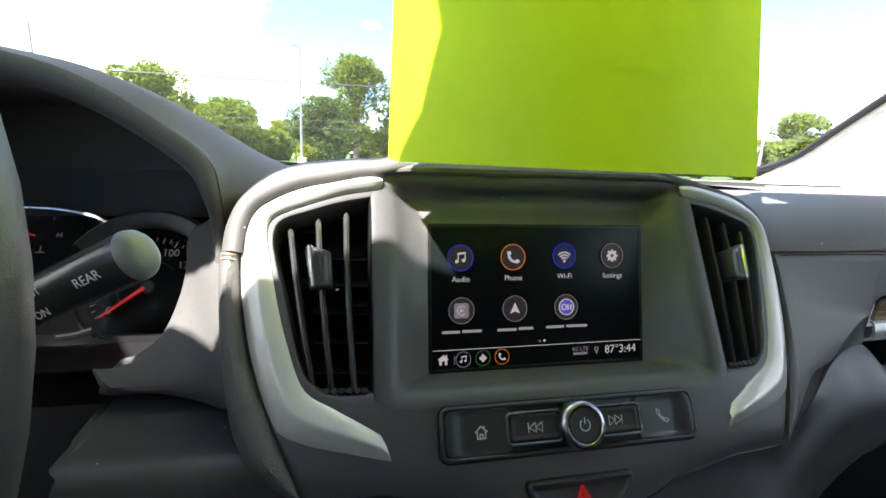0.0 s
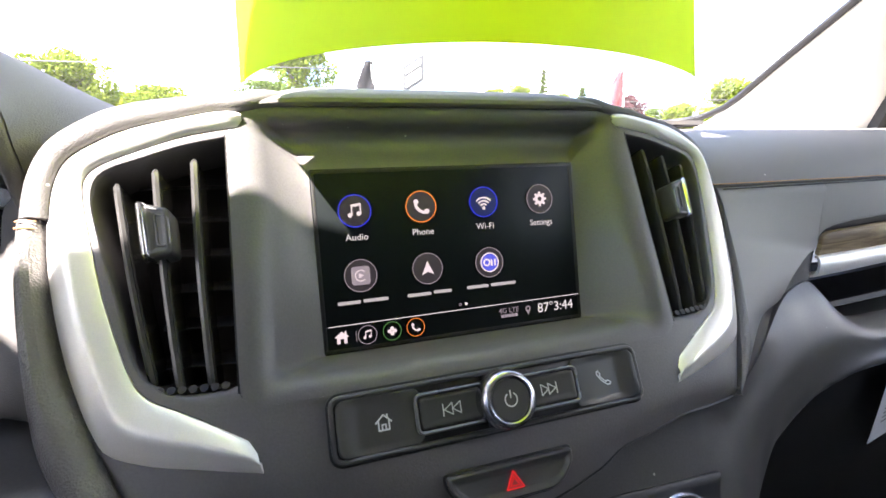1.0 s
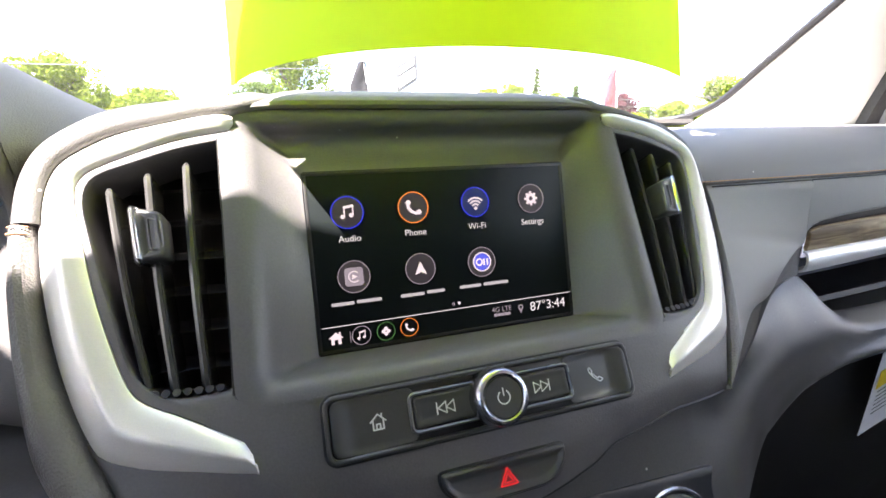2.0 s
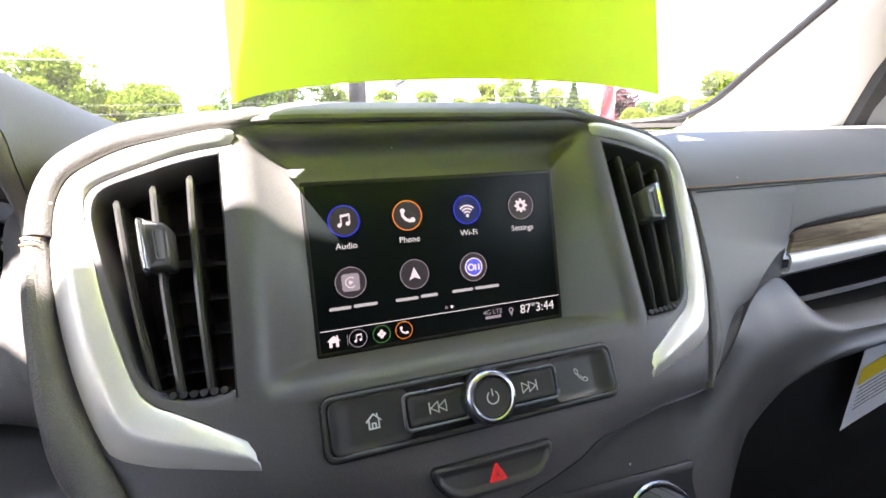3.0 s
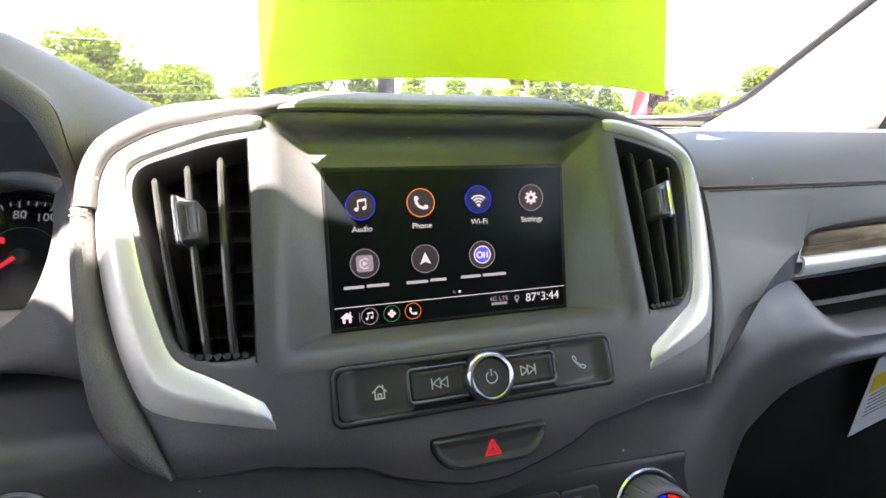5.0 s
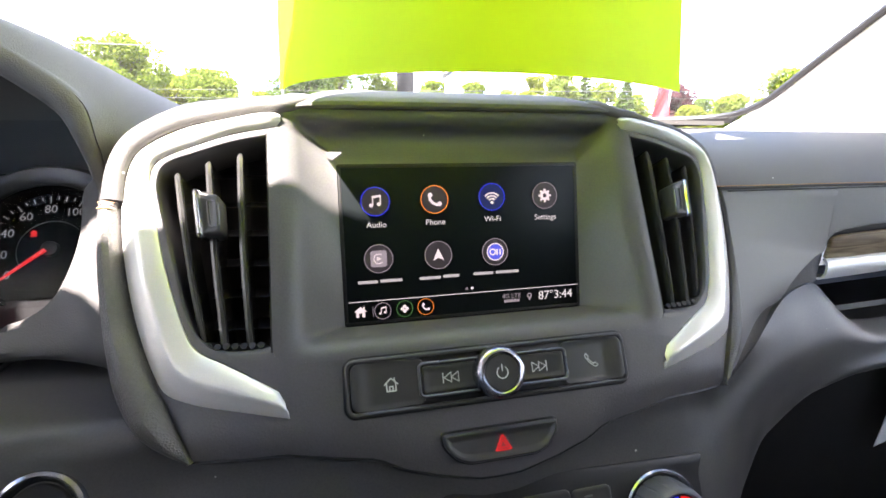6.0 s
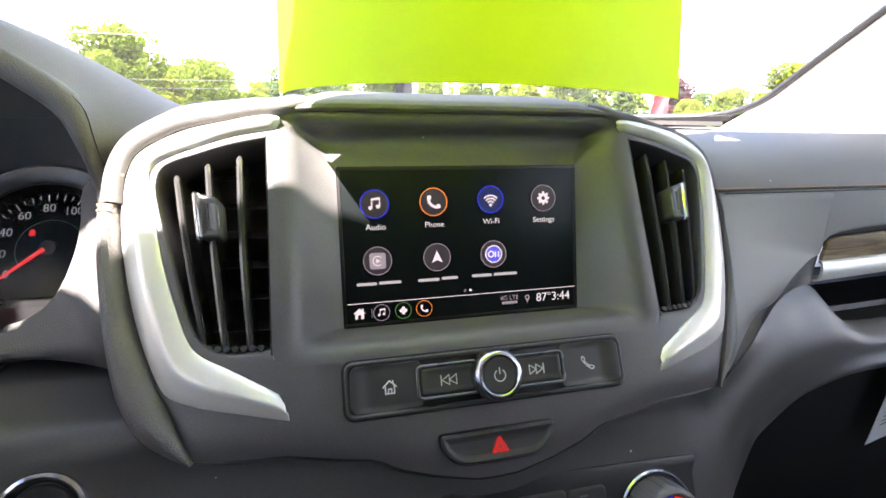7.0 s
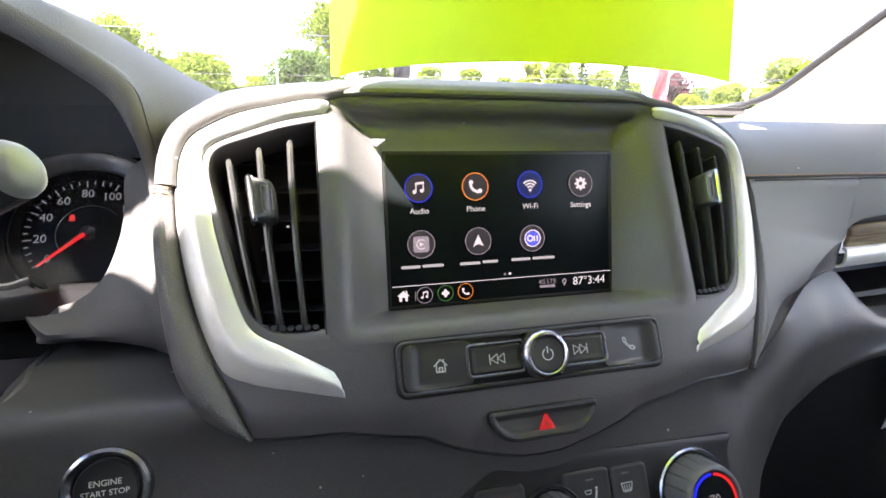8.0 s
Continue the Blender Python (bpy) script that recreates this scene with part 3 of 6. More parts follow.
# front pillars, with a rear edge that rises steeply and then leans back
REAR_EDGE = resample([(0.673, 0.214, 1.200), (0.668, 0.192, 1.255), (0.661, 0.163, 1.310), (0.644, 0.085, 1.385), (0.585, -0.300, 1.570)], 15)
for sgn, side in ((1, "right"), (-1, "left")):
    n = 14
    rows = []
    for k in range(n + 1):
        u = k / n
        a = Vector((0.619, 0.440, 1.212)).lerp(Vector((0.537, -0.16, 1.58)), u)
        # flares towards the dashboard at its foot
        fl = max(0, 1 - u * 6) ** 2
        a = a + Vector((-0.014, 0.008, 0.0)) * fl
        b = REAR_EDGE[k]
        row = []
        for j in range(9):
            v = j / 8
            p = a.lerp(b, v) + Vector((-0.022, -0.018, 0.0)) * math.sin(math.pi * v)
            if j == 8:
                p = p + Vector((0.02, -0.002, 0))
            row.append(Vector((sgn * p.x, p.y, p.z)))
        rows.append(row)
    tagged(part("pillar_a_" + side, shell(rows, 0.012, (0, -0.5, 1.3)), PILLAR), "cream cloth covered front pillar", "pillar", "", "structure")
    rows = []
    for k in range(n + 1):
        u = k / n
        b = REAR_EDGE[k] + Vector((0, 0, -0.004))
        rows.append([Vector((sgn * (b.x + dx), b.y + dy, b.z)) for dx, dy in ((0.012, 0.004), (0.006, -0.012), (0.018, -0.022), (0.034, -0.016))])
    tagged(part("trim_door_seal_" + side, shell(rows, 0.004, (0, -0.5, 1.3)), RUBBER), "black rubber door seal beside the pillar", "trim", "", "structure")
    # door frame corner and window sill behind the seal
    rows = [[Vector((sgn * x, y, z)) for y, z in ((0.20, 1.19), (0.02, 1.175), (-0.3, 1.165), (-0.7, 1.16))] for x, z0 in ((0.705, 0), (0.74, 0))]
    for k, r in enumerate(rows):
        for p in r:
            p.z += 0.012 * k
    tagged(part("window_sill_" + side, shell(rows, 0.02, (0, -0.5, 1.6)), SOFT), "dark grey window sill of the front door", "sill", "", "structure")
    rows = []
    for k in range(n + 1):
        u = k / n
        b = REAR_EDGE[k] + Vector((0.026, -0.020, -0.008))
        rows.append([Vector((sgn * b.x, b.y, b.z)), Vector((sgn * (b.x + 0.004), b.y - 0.05, b.z)), Vector((sgn * (b.x + 0.03), b.y - 0.055, b.z))])
    tagged(part("trim_door_frame_" + side, shell(rows, 0.004, (0, -0.5, 1.3)), SOFT), "dark grey door window frame", "trim", "", "structure")

for sgn, side in ((1, "right"), (-1, "left")):
    # mirror corner panel in front of the door window
    rows = []
    for k in range(9):
        u = k / 8
        lo = Vector((0.694, 0.190, 1.194)).lerp(Vector((0.738, -0.090, 1.184)), u)
        hi = Vector((0.688, 0.172, 1.255)).lerp(Vector((0.668, 0.020, 1.385)), u)
        rows.append([Vector((sgn * p.x, p.y, p.z)) for p in (lo.lerp(hi, j / 6) + Vector((-0.006, 0, 0)) * math.sin(math.pi * j / 6) for j in range(7))])
    tagged(part("trim_mirror_corner_" + side, shell(rows, 0.004, (0, -0.5, 1.3)), SOFT), "dark grey corner panel between pillar and door window", "trim", "", "structure")

# ---- dashboard ----
dash = thing("dashboard", (0, 0.1, 1.05), "dark grey soft-touch vinyl and leather dashboard with contrast stitching", "dashboard")
OUTER = [(.108, 1.2245), (.1205, 1.224), (.137, 1.2205), (.157, 1.216), (.1725, 1.2095), (.1845, 1.2015), (.190, 1.190), (.1915, 1.176), (.1903, 1.157), (.187, 1.139), (.182, 1.121), (.1755, 1.1045), (.1695, 1.0935), (.165, 1.089), (.152, 1.0845), (.130, 1.081), (.1076, 1.0768)]
INNER = [(.1075, 1.2162), (.1147, 1.2152), (.1325, 1.212), (.1515, 1.2062), (.1685, 1.1998), (.1753, 1.1945), (.1765, 1.1865), (.1735, 1.170), (.1688, 1.149), (.1633, 1.1315), (.1565, 1.1145), (.150, 1.107), (.1375, 1.1015), (.1213, 1.0937), (.1105, 1.0878)]
VENT = [(.1155, 1.211), (.1334, 1.2075), (.1516, 1.202), (.1683, 1.196), (.1728, 1.1865), (.1705, 1.1725), (.1632, 1.147), (.1566, 1.1235), (.1496, 1.113), (.1372, 1.1078), (.1155, 1.1088)]
SEAM = [(.156, 1.0615), (.140, 1.0618), (.1107, 1.0622), (.0837, 1.0572), (.0655, 1.0545), (.0535, 1.0485), (.034, 1.043), (.012, 1.0384), (0, 1.038)]
HOOD = [(-.2055, 1.150), (-.2068, 1.160), (-.2085, 1.172), (-.2095, 1.188), (-.2098, 1.1985), (-.2108, 1.2130), (-.2150, 1.2265), (-.2300, 1.2400), (-.2620, 1.2610), (-.2940, 1.2755), (-.324, 1.2825), (-.36, 1.2880), (-.40, 1.2895), (-.44, 1.2880), (-.476, 1.2825), (-.506, 1.2755), (-.537, 1.261), (-.565, 1.240), (-.580, 1.22), (-.585, 1.19), (-.587, 1.172), (-.588, 1.15)]


def hood_y(z):
    return 0.040 + 0.25 * (z - 1.17) - 0.014 * min(max((z - 1.18) / 0.03, 0), 1)


# brow over the display: a thin rolled lip, raised in the middle
N = 49
rows = []
prof = [(0.036, 1.2262), (0.0270, 1.2262), (0.0237, 1.2268), (0.0226, 1.2284), (0.0230, 1.2306), (0.0250, 1.2325), (0.0295, 1.2340), (0.038, 1.2358), (0.050, 1.2377), (0.062, 1.2390), (0.078, 1.2393), (0.105, 1.2375), (0.16, 1.2300), (0.25, 1.2205), (0.45, 1.2105), (0.66, 1.2045)]
for y, z in prof:
    row = []
    for i in range(N):
        x = -0.130 + 0.260 * i / (N - 1)
        ax = abs(x)
        base_z = float(np.interp(ax, [0, 0.090, 0.108, 0.1205, 0.137], [1.2262, 1.2260, 1.2251, 1.2244, 1.2206]))
        rise = 1 - 0.48 * min(max((ax - 0.074) / 0.034, 0), 1) ** 1.4
        if y > 0.12:
            rise, base_z = 1, 1.2262
        row.append(Vector((x, y + 2.0 * max(ax - 0.10, 0) ** 2 + 0.004 * (1 - rise) + 0.30 * max(ax - 0.108, 0), base_z + (z - 1.2262) * rise)))
    rows.append(row)
part("brow", shell(rows, 0.003), SOFT, dash, "soft vinyl brow over the display")


def edge_normal(pts, i):
    a, b = pts[max(i - 1, 0)], pts[min(i + 1, len(pts) - 1)]
    d = (b - a).normalized()
    return Vector((-d.y, d.x))


# shoulders: the rolled leather edge above and beside the vents, running forwards as the dashboard's top
for sgn, side in ((-1, "left"), (1, "right")):
    cur = resample([(.088, 1.2296), (.098, 1.2276), (.109, 1.2250)] + OUTER[1:8], 48)
    rows = [[] for _ in range(8)]
    for i, p in enumerate(cur):
        nrm = edge_normal(cur, i)
        u = i / (len(cur) - 1)
        out = Vector((nrm.x, nrm.y))
        for k, (o, w, back) in enumerate(((0.0006, -0.004, 0), (0.0012, 0.0012, 0), (0.004, 0.0022, 0), (0.008, 0.0, 0), (0.0105, -0.006, 0), (0.0115, 0, 0.022), (0.0115, 0, 0.07), (0.009, 0, 0.16))):
            wide = 0.30 + 0.25 * min(1, u / 0.10) + 0.45 * min(1, max(0, (u - 0.22) / 0.38)) if sgn < 0 else 0.42 - 0.36 * min(1, max(0, (u - 0.05) / 0.45))
            q = p + out * o * wide
            v = on_face(q.x, q.y, (w if sgn < 0 else min(w, 0.0012) - 0.003 * min(1, u / 0.4)) - 0.003 * (1 - min(1, u / 0.12)) ** 2)
            v.y += back
            if back > 0.05:
                v.z = min(v.z, 1.232) - (0.006 if back > 0.1 else 0)
            rows[k].append(Vector((sgn * v.x, v.y, v.z)))
    part("shoulder", shell(rows, 0.003), SOFT, dash, "soft vinyl edge round the vent", angle=80)

# leather side pads below the stitched joint
for sgn, side in ((-1, "left"), (1, "right")):
    slim = [(.1926, 1.1760), (.1928, 1.1680), (.1926, 1.156), (.1920, 1.1295), (.1888, 1.106), (.1850, 1.0922), (.1780, 1.0794), (.1560, 1.0628)]
    po = resample(slim if sgn > 0 else [(.2050, 1.1760), (.2048, 1.1680), (.2043, 1.156), (.2015, 1.130), (.1965, 1.104), (.1900, 1.0845), (.1770, 1.0695), (.1555, 1.0612)], 44)
    pi_ = resample([(.1922, 1.176), (.1922, 1.168), (.1913, 1.157), (.188, 1.138), (.183, 1.1196), (.1755, 1.1035), (.1655, 1.0835), (.1537, 1.0612)], 44)
    rows = []
    for j, w in ((0, -0.012), (0, -0.003), (0.06, 0.0012), (0.2, 0.0052), (0.38, 0.0078), (0.55, 0.0082), (0.75, 0.0062), (0.92, 0.0018), (1, -0.004), (1, -0.012)):
        rows.append([Vector((sgn * v.x, v.y, v.z)) for v in (on_face(a.x + (b.x - a.x) * (1 - j), a.y + (b.y - a.y) * (1 - j), w * (1 if sgn < 0 else 0.35) * min(1, (43 - n_) / 8, (n_ + 3) / 8) if w > 0 else w) for n_, (a, b) in enumerate(zip(pi_, po)))])
    part("side_pad", shell(rows, 0.002), LEATHER, dash, "grained leather pad beside the console")
    if sgn > 0:
        continue
    # stitched joint across the broad pad
    st = bmesh.new()
    a, b = pi_[1], po[1]
    for k in range(2):
        pts = []
        for j in range(9):
            u = 0.12 + 0.70 * j / 8
            q = a.lerp(b, u)
            v = on_face(q.x, q.y + 0.0016 - 0.0028 * k, 0.0016 + 0.0034 * math.sin(math.pi * (0.08 + 0.84 * u)))
            pts.append(Vector((sgn * v.x, v.y, v.z)))
        tube(pts, 0.00035 if k == 0 else 0.0005, st, 6)
    part("stitching", st, THREAD, dash, "tan thread")

# instrument hood
hood = resample(HOOD, 75)
LIP = [(-.2200, 1.216, .066), (-.2160, 1.207, .064), (-.2130, 1.197, .063), (-.2220, 1.186, .078), (-.2375, 1.174, .082), (-.2360, 1.152, .066), (-.2382, 1.133, .053), (-.2452, 1.1135, .0395), (-.2585, 1.103, .032), (-.2760, 1.1006, .0304), (-.2850, 1.1000, .0330), (-.2860, 1.0900, .0460), (-.2870, 1.0800, .1000)]
rows = [[] for _ in range(13)]
for i, p in enumerate(hood):
    nrm = edge_normal(hood, i)
    nrm = nrm if nrm.y > 0 or abs(nrm.x) > 0.5 else -nrm
    c = Vector((-0.397, 1.19))
    if (p - c).dot(nrm) < 0:
        nrm = -nrm
    for k, (o, dy, fall) in enumerate(((-0.018, 0.20, 0), (-0.0140, 0.06, 0), (-0.0118, 0.022, 0), (-0.0100, 0.0075, 0), (-0.0088, 0.0022, 0), (-0.0062, -0.0012, 0), (-0.0022, -0.0026, 0), (0.0022, -0.0014, 0), (0.0056, 0.0030, 0), (0.0076, 0.0110, 0), (0.0083, 0.026, 0), (0.0078, 0.09, 0.06), (0.005, 0.30, 0.6))):
        taper = min(1, max(0.05, (p.y - 1.152) / 0.03))
        own = min(1, max(0, (-0.33 - p.x) / 0.05))
        own = own * own * (3 - 2 * own)
        if k >= 8:
            o, dy, fall = 0.0030 + (o - 0.0030) * own, 0.001 * (k - 7) + (dy - 0.001 * (k - 7)) * own, fall * own
        q = p + nrm * (o * (0.25 + 0.75 * min(1, max(0, (p.y - 1.196) / 0.03))) if o < 0 else o * taper)
        z = q.y + (1.222 - q.y) * fall
        x = q.x
        if fall and q.y < 1.222:
            z = q.y
        rows[k].append(Vector((x, hood_y(p.y) + dy, z)))
capb = bmesh.new()
back = [capb.verts.new(v + Vector((0, -0.002, 0))) for v in rows[0]]
mid = capb.verts.new((-0.397, 0.26, 1.15))
for a_, b_ in zip(back, back[1:]):
    capb.faces.new((a_, b_, mid))
part("hood_back", capb, LINING, dash)
part("hood_lining", shell(rows[:4], 0.002, (-0.397, 0.0, 1.16)), LINING, dash, "dark matt hood lining")
part("instrument_hood", shell(rows[3:], 0.002), SOFT, dash, "grained vinyl hood over the instruments", angle=80)

# neck between the hood and the console's left vent: a saddle that runs up into the dashboard's top
def saddle(k):
    s_ = min(max((k - 14) / 16, 0), 1)
    s_ = s_ * s_ * (3 - 2 * s_)
    return Vector((-0.003, 0.004, -0.004)) * min(1, k / 16) * (1 - s_) + Vector((0.002, -0.002, 0.013)) * s_


def behind(x, z, d):
    return Vector((x, face_y(x, z) + d, z))


flank = []
for p in hood:
    if p.x > -0.355:
        nrm = (p - Vector((-0.397, 1.19))).normalized()
        flank.append(Vector((p.x + nrm.x * 0.005, hood_y(p.y) - 0.0016, p.y + nrm.y * 0.005)) if p.y > 1.165 else Vector((p.x + 0.0006, hood_y(p.y) - 0.0010, p.y)))
near_hood = resample(flank, 48)
near_vent = resample([behind(-.1990, 1.150, .002), behind(-.2012, 1.166, .002), behind(-.2015, 1.182, .002), behind(-.1985, 1.197, .002), behind(-.1930, 1.2070, .003), behind(-.1830, 1.2145, .005), behind(-.1700, 1.2195, .010), Vector((-.1620, .0600, 1.2225)), Vector((-.1640, .1000, 1.2240)), Vector((-.1800, .1500, 1.2240)), Vector((-.2150, .2100, 1.2230)), Vector((-.2600, .2700, 1.2230)), Vector((-.3100, .3200, 1.2240))], 48)
rows = []
for j in range(11):
    v = j / 10
    rows.append([p.lerp(q, v) + saddle(k) * math.sin(math.pi * v ** 0.6) for k, (p, q) in enumerate(zip(near_hood, near_vent))])
part("neck", shell(rows, 0.002), SOFT, dash, "soft vinyl between hood and vent", angle=80)
# surround: from the cluster's lip to the pad, and the plain face under the lip
lip = resample([Vector(p) for p in [(x, y, z) for x, z, y in LIP]], 46)
front = resample([Vector(p) for p in ((-.2175, .0450, 1.216), (-.2125, .0430, 1.206), (-.2100, .0420, 1.195), (-.2078, .0425, 1.180), (-.2062, .0305, 1.165), (-.2040, .0175, 1.148), (-.2010, .0030, 1.126), (-.1985, -.0040, 1.110), (-.1975, -.0070, 1.095), (-.2080, .0130, 1.0780), (-.2400, .0380, 1.0785), (-.2690, .0420, 1.0785), (-.2800, .0430, 1.0785), (-.2820, .0540, 1.0785), (-.2830, .0950, 1.0785))], 46)
rows = [[a + Vector((-0.006, 0.012, 0)) if i < 30 else a + Vector((0, 0.008, -0.012)) for i, a in enumerate(lip)]]
for k in range(9):
    u = k / 8
    rows.append([a.lerp(b, u) + Vector((0.0, -0.003 - 0.013 * min(max((i - 22) / 10, 0), 1), 0.001)) * math.sin(math.pi * u) for i, (a, b) in enumerate(zip(lip, front))])
rows.append([b + Vector((0, 0.03, -0.001)) for b in front])
part("cluster_surround", shell(rows, 0.002), SOFT, dash, "plain dark surround of the instruments")

# floor that runs from the lip back under the gauges
part("cluster_floor", shell([[Vector((x, y, 1.0965 + 0.010 * max(0, (x + 0.262) / 0.03) ** 2)) for x in np.linspace(-0.400, -0.232, 12)] for y in (0.042, 0.08, 0.13)], 0.002, (-0.30, 0.05, 1.3)), BLACK, dash)

# lower driver panel: a shelf that turns down into the face with the start button
rows = []
for y, z in ((0.06, 1.0735), (0.0, 1.0752), (-0.020, 1.0750), (-0.0275, 1.0742), (-0.0330, 1.0715), (-0.0365, 1.0670), (-0.0385, 1.0605), (-0.0405, 1.054), (-0.046, 1.040), (-0.056, 1.018), (-0.075, 0.975), (-0.095, 0.90)):
    row = []
    for i in range(21):
        u = i / 20
        x = -0.272 + 0.121 * u
        k = min(max((u - 0.45) / 0.55, 0), 1)
        k = k * k * (3 - 2 * k) * min(1, max(0, (1.064 - z) / 0.022))
        yc = 0.0235 + 0.526 * (z - 1.2205) + 0.0160 + 2.0 * (abs(x) - 0.10) ** 2
        yk = y - 0.006 * u if y < 0.03 else y
        row.append(Vector((x - (0.006 if y > -0.03 and i == 0 else 0), yk + (yc - 0.0004 - yk) * k, z)))
    rows.append(row)
part("knee_panel", shell(rows, 0.003), LOWER, dash, "dark plastic knee panel")
rows = []
for x, dy in ((-0.272, 0.0), (-0.278, 0.02), (-0.279, 0.10)):
    rows.append([Vector((x, y + dy, z)) for y, z in ((0.0, 1.075), (-0.022, 1.0725), (-0.034, 1.065), (-0.040, 1.053), (-0.056, 1.018), (-0.095, 0.90))])
part("knee_panel_end", shell(rows, 0.003), LOWER, dash)
col = tube([(-0.40, 0.02, 1.02), (-0.40, -0.03, 1.035), (-0.40, -0.10, 1.055), (-0.40, -0.14, 1.066)], 0.062, None, 24)
part("column_shroud", col, BLACK, dash)

# lower console under the seam; it runs on as the bolster below the passenger tray, with a rounded ridge
UP = [(.140, -.0505, 1.0612), (.152, -.0500, 1.0600), (.166, -.0450, 1.0585), (.180, -.0385, 1.0620), (.200, -.0300, 1.0710), (.220, -.0200, 1.0810), (.242, -.0100, 1.0930), (.262, -.0030, 1.0975), (.286, .0010, 1.0990), (.305, .0000, 1.0820), (.320, -.0010, 1.0690), (.345, -.0020, 1.0630), (.42, -.0020, 1.0630), (.55, .0020, 1.0650), (.70, .0150, 1.0680)]
RIDGE = [(.140, -.0636, 1.0195), (.152, -.0605, 1.0215), (.170, -.0525, 1.0270), (.186, -.0460, 1.0310), (.203, -.0400, 1.0345), (.225, -.0340, 1.0375), (.247, -.0300, 1.0405), (.264, -.0280, 1.0435), (.282, -.0265, 1.0470), (.300, -.0255, 1.0495), (.318, -.0250, 1.0500), (.345, -.0240, 1.0495), (.42, -.0220, 1.0485), (.55, -.0180, 1.0500), (.70, -.0050, 1.0530)]
LOWEST = [(.144, -.0960, .9450), (.165, -.0750, .9450), (.185, -.0550, .9550), (.200, -.0450, .9750), (.215, -.0370, .9920), (.232, -.0330, 1.0030), (.250, -.0310, 1.0150), (.264, -.0300, 1.0230), (.285, -.0300, 1.0300), (.305, -.0300, 1.0350), (.325, -.0300, 1.0370), (.352, -.0300, 1.0385), (.42, -.0290, 1.0400), (.55, -.0250, 1.0420), (.70, -.0100, 1.0450)]
ua, ra, la = resample(UP, 70), resample(RIDGE, 70), resample(LOWEST, 70)
sections = []
for i in range(46):
    x = -0.152 + 0.280 * i / 45
    seam_z = float(np.interp(abs(x), [p[0] for p in SEAM[::-1]], [p[1] for p in SEAM[::-1]]))

    def console_at(z):
        return Vector((x, 0.0235 + 0.526 * (z - 1.2205) + 0.0075 + 0.0085 * min(1, max(seam_z - z, 0) / 0.02) + 2.0 * max(abs(x) - 0.10, 0) ** 2, z))
    zs = [seam_z + 0.006, seam_z - 0.004, seam_z - 0.012, 1.0195, 1.002, 0.945]
    line = [console_at(z) for z in zs]
    sections.append(resample([line[0] + Vector((0, 0.006, -0.001))] + line + [line[-1] + Vector((0, 0.016, -0.012)), line[-1] + Vector((0, 0.06, -0.03))], 30))
for i, (a, r, l) in enumerate(zip(ua, ra, la)):
    k = min(1, i / 14)
    m1 = a.lerp(r, 0.35) + Vector((0, -0.0040, 0.0020)) * k + Vector((0, 0.0052, 0)) * (1 - k)
    m2 = a.lerp(r, 0.75) + Vector((0, -0.0045, 0.0030)) * k + Vector((0, 0.0022, 0)) * (1 - k)
    m3 = r.lerp(l, 0.25) + Vector((0, -0.0012, 0.0))
    sections.append(resample([a + Vector((0, 0.006, -0.001)), a, m1, m2, r + Vector((0, -0.0005, 0.0005)), m3, l, l + Vector((0.003, 0.016, -0.012)), l + Vector((0.008, 0.06, -0.03))], 30))
part("lower_console", shell([list(s_) for s_ in zip(*sections)], 0.003), LOWER, dash, "smooth dark lower console and bolster")

# passenger side: top pad, stitched joint, grey panel
XS = [0.165, 0.175, 0.185, 0.20, 0.22, 0.25, 0.28, 0.32, 0.38, 0.46, 0.56, 0.66, 0.72]


def pass_y(x):
    return 0.006 + 0.06 * max(x - 0.33, 0) ** 1.5 * 2


rows = []
for y, z in ((0.66, 1.198), (0.5, 1.205), (0.36, 1.2125), (0.24, 1.2165), (0.14, 1.2165), (0.09, 1.2135), (0.055, 1.207), (0.034, 1.199), (0.020, 1.189), (0.0135, 1.181), (0.011, 1.1755), (0.0125, 1.1735)):
    rows.append([Vector((x, y + pass_y(x) * (1 if y < 0.2 else 0.3) + max(0, 0.19 - x) * 0.5, z)) for x in XS])
part("top_pad", shell(rows, 0.003), PAD, dash, "soft vinyl top pad on the passenger side")


def panel_edge(x):
    """Height of the grey panel's lower edge, which bends down at its inner end."""
    return float(np.interp(x, [.3017, .3048, .3119, .3235, .3486, .394, .45, .70], [1.1119, 1.1284, 1.1356, 1.1388, 1.1414, 1.1435, 1.1455, 1.1500]))


def deco_top(x):
    return float(np.interp(x, [.3056, .3068, .3081, .3120, .3185, .350, .396, .70], [1.1165, 1.1250, 1.1315, 1.1337, 1.1348, 1.1362, 1.1380, 1.1450]))


def deco_foot(x):
    return float(np.interp(x, [.3056, .3574, .4046, .70], [1.1156, 1.1169, 1.1176, 1.1210]))


def silver_foot(x):
    return float(np.interp(x, [.3028, .363, .411, .70], [1.0979, 1.1005, 1.1020, 1.1070]))


GX = [.3048, .3060, .3080, .3119, .316, .3235, .335, .3486, .37, .394, .45, .52, .60, .66, .72]
rows = []
for v, dy in ((-0.06, 0.0190), (0.03, 0.0092), (0.25, 0.0088), (0.55, 0.0080), (0.85, 0.0073), (0.95, 0.0074), (1.0, 0.0090), (1.0, 0.0150)):
    rows.append([Vector((x, dy + pass_y(x), 1.1735 + (panel_edge(x) - 1.1735) * v)) for x in GX])
part("grey_panel", shell(rows, 0.003), PANEL, dash, "matt grey vinyl panel")


def pad_edge(x, z):
    return Vector((x, face_y(x, z) + 0.002, z))


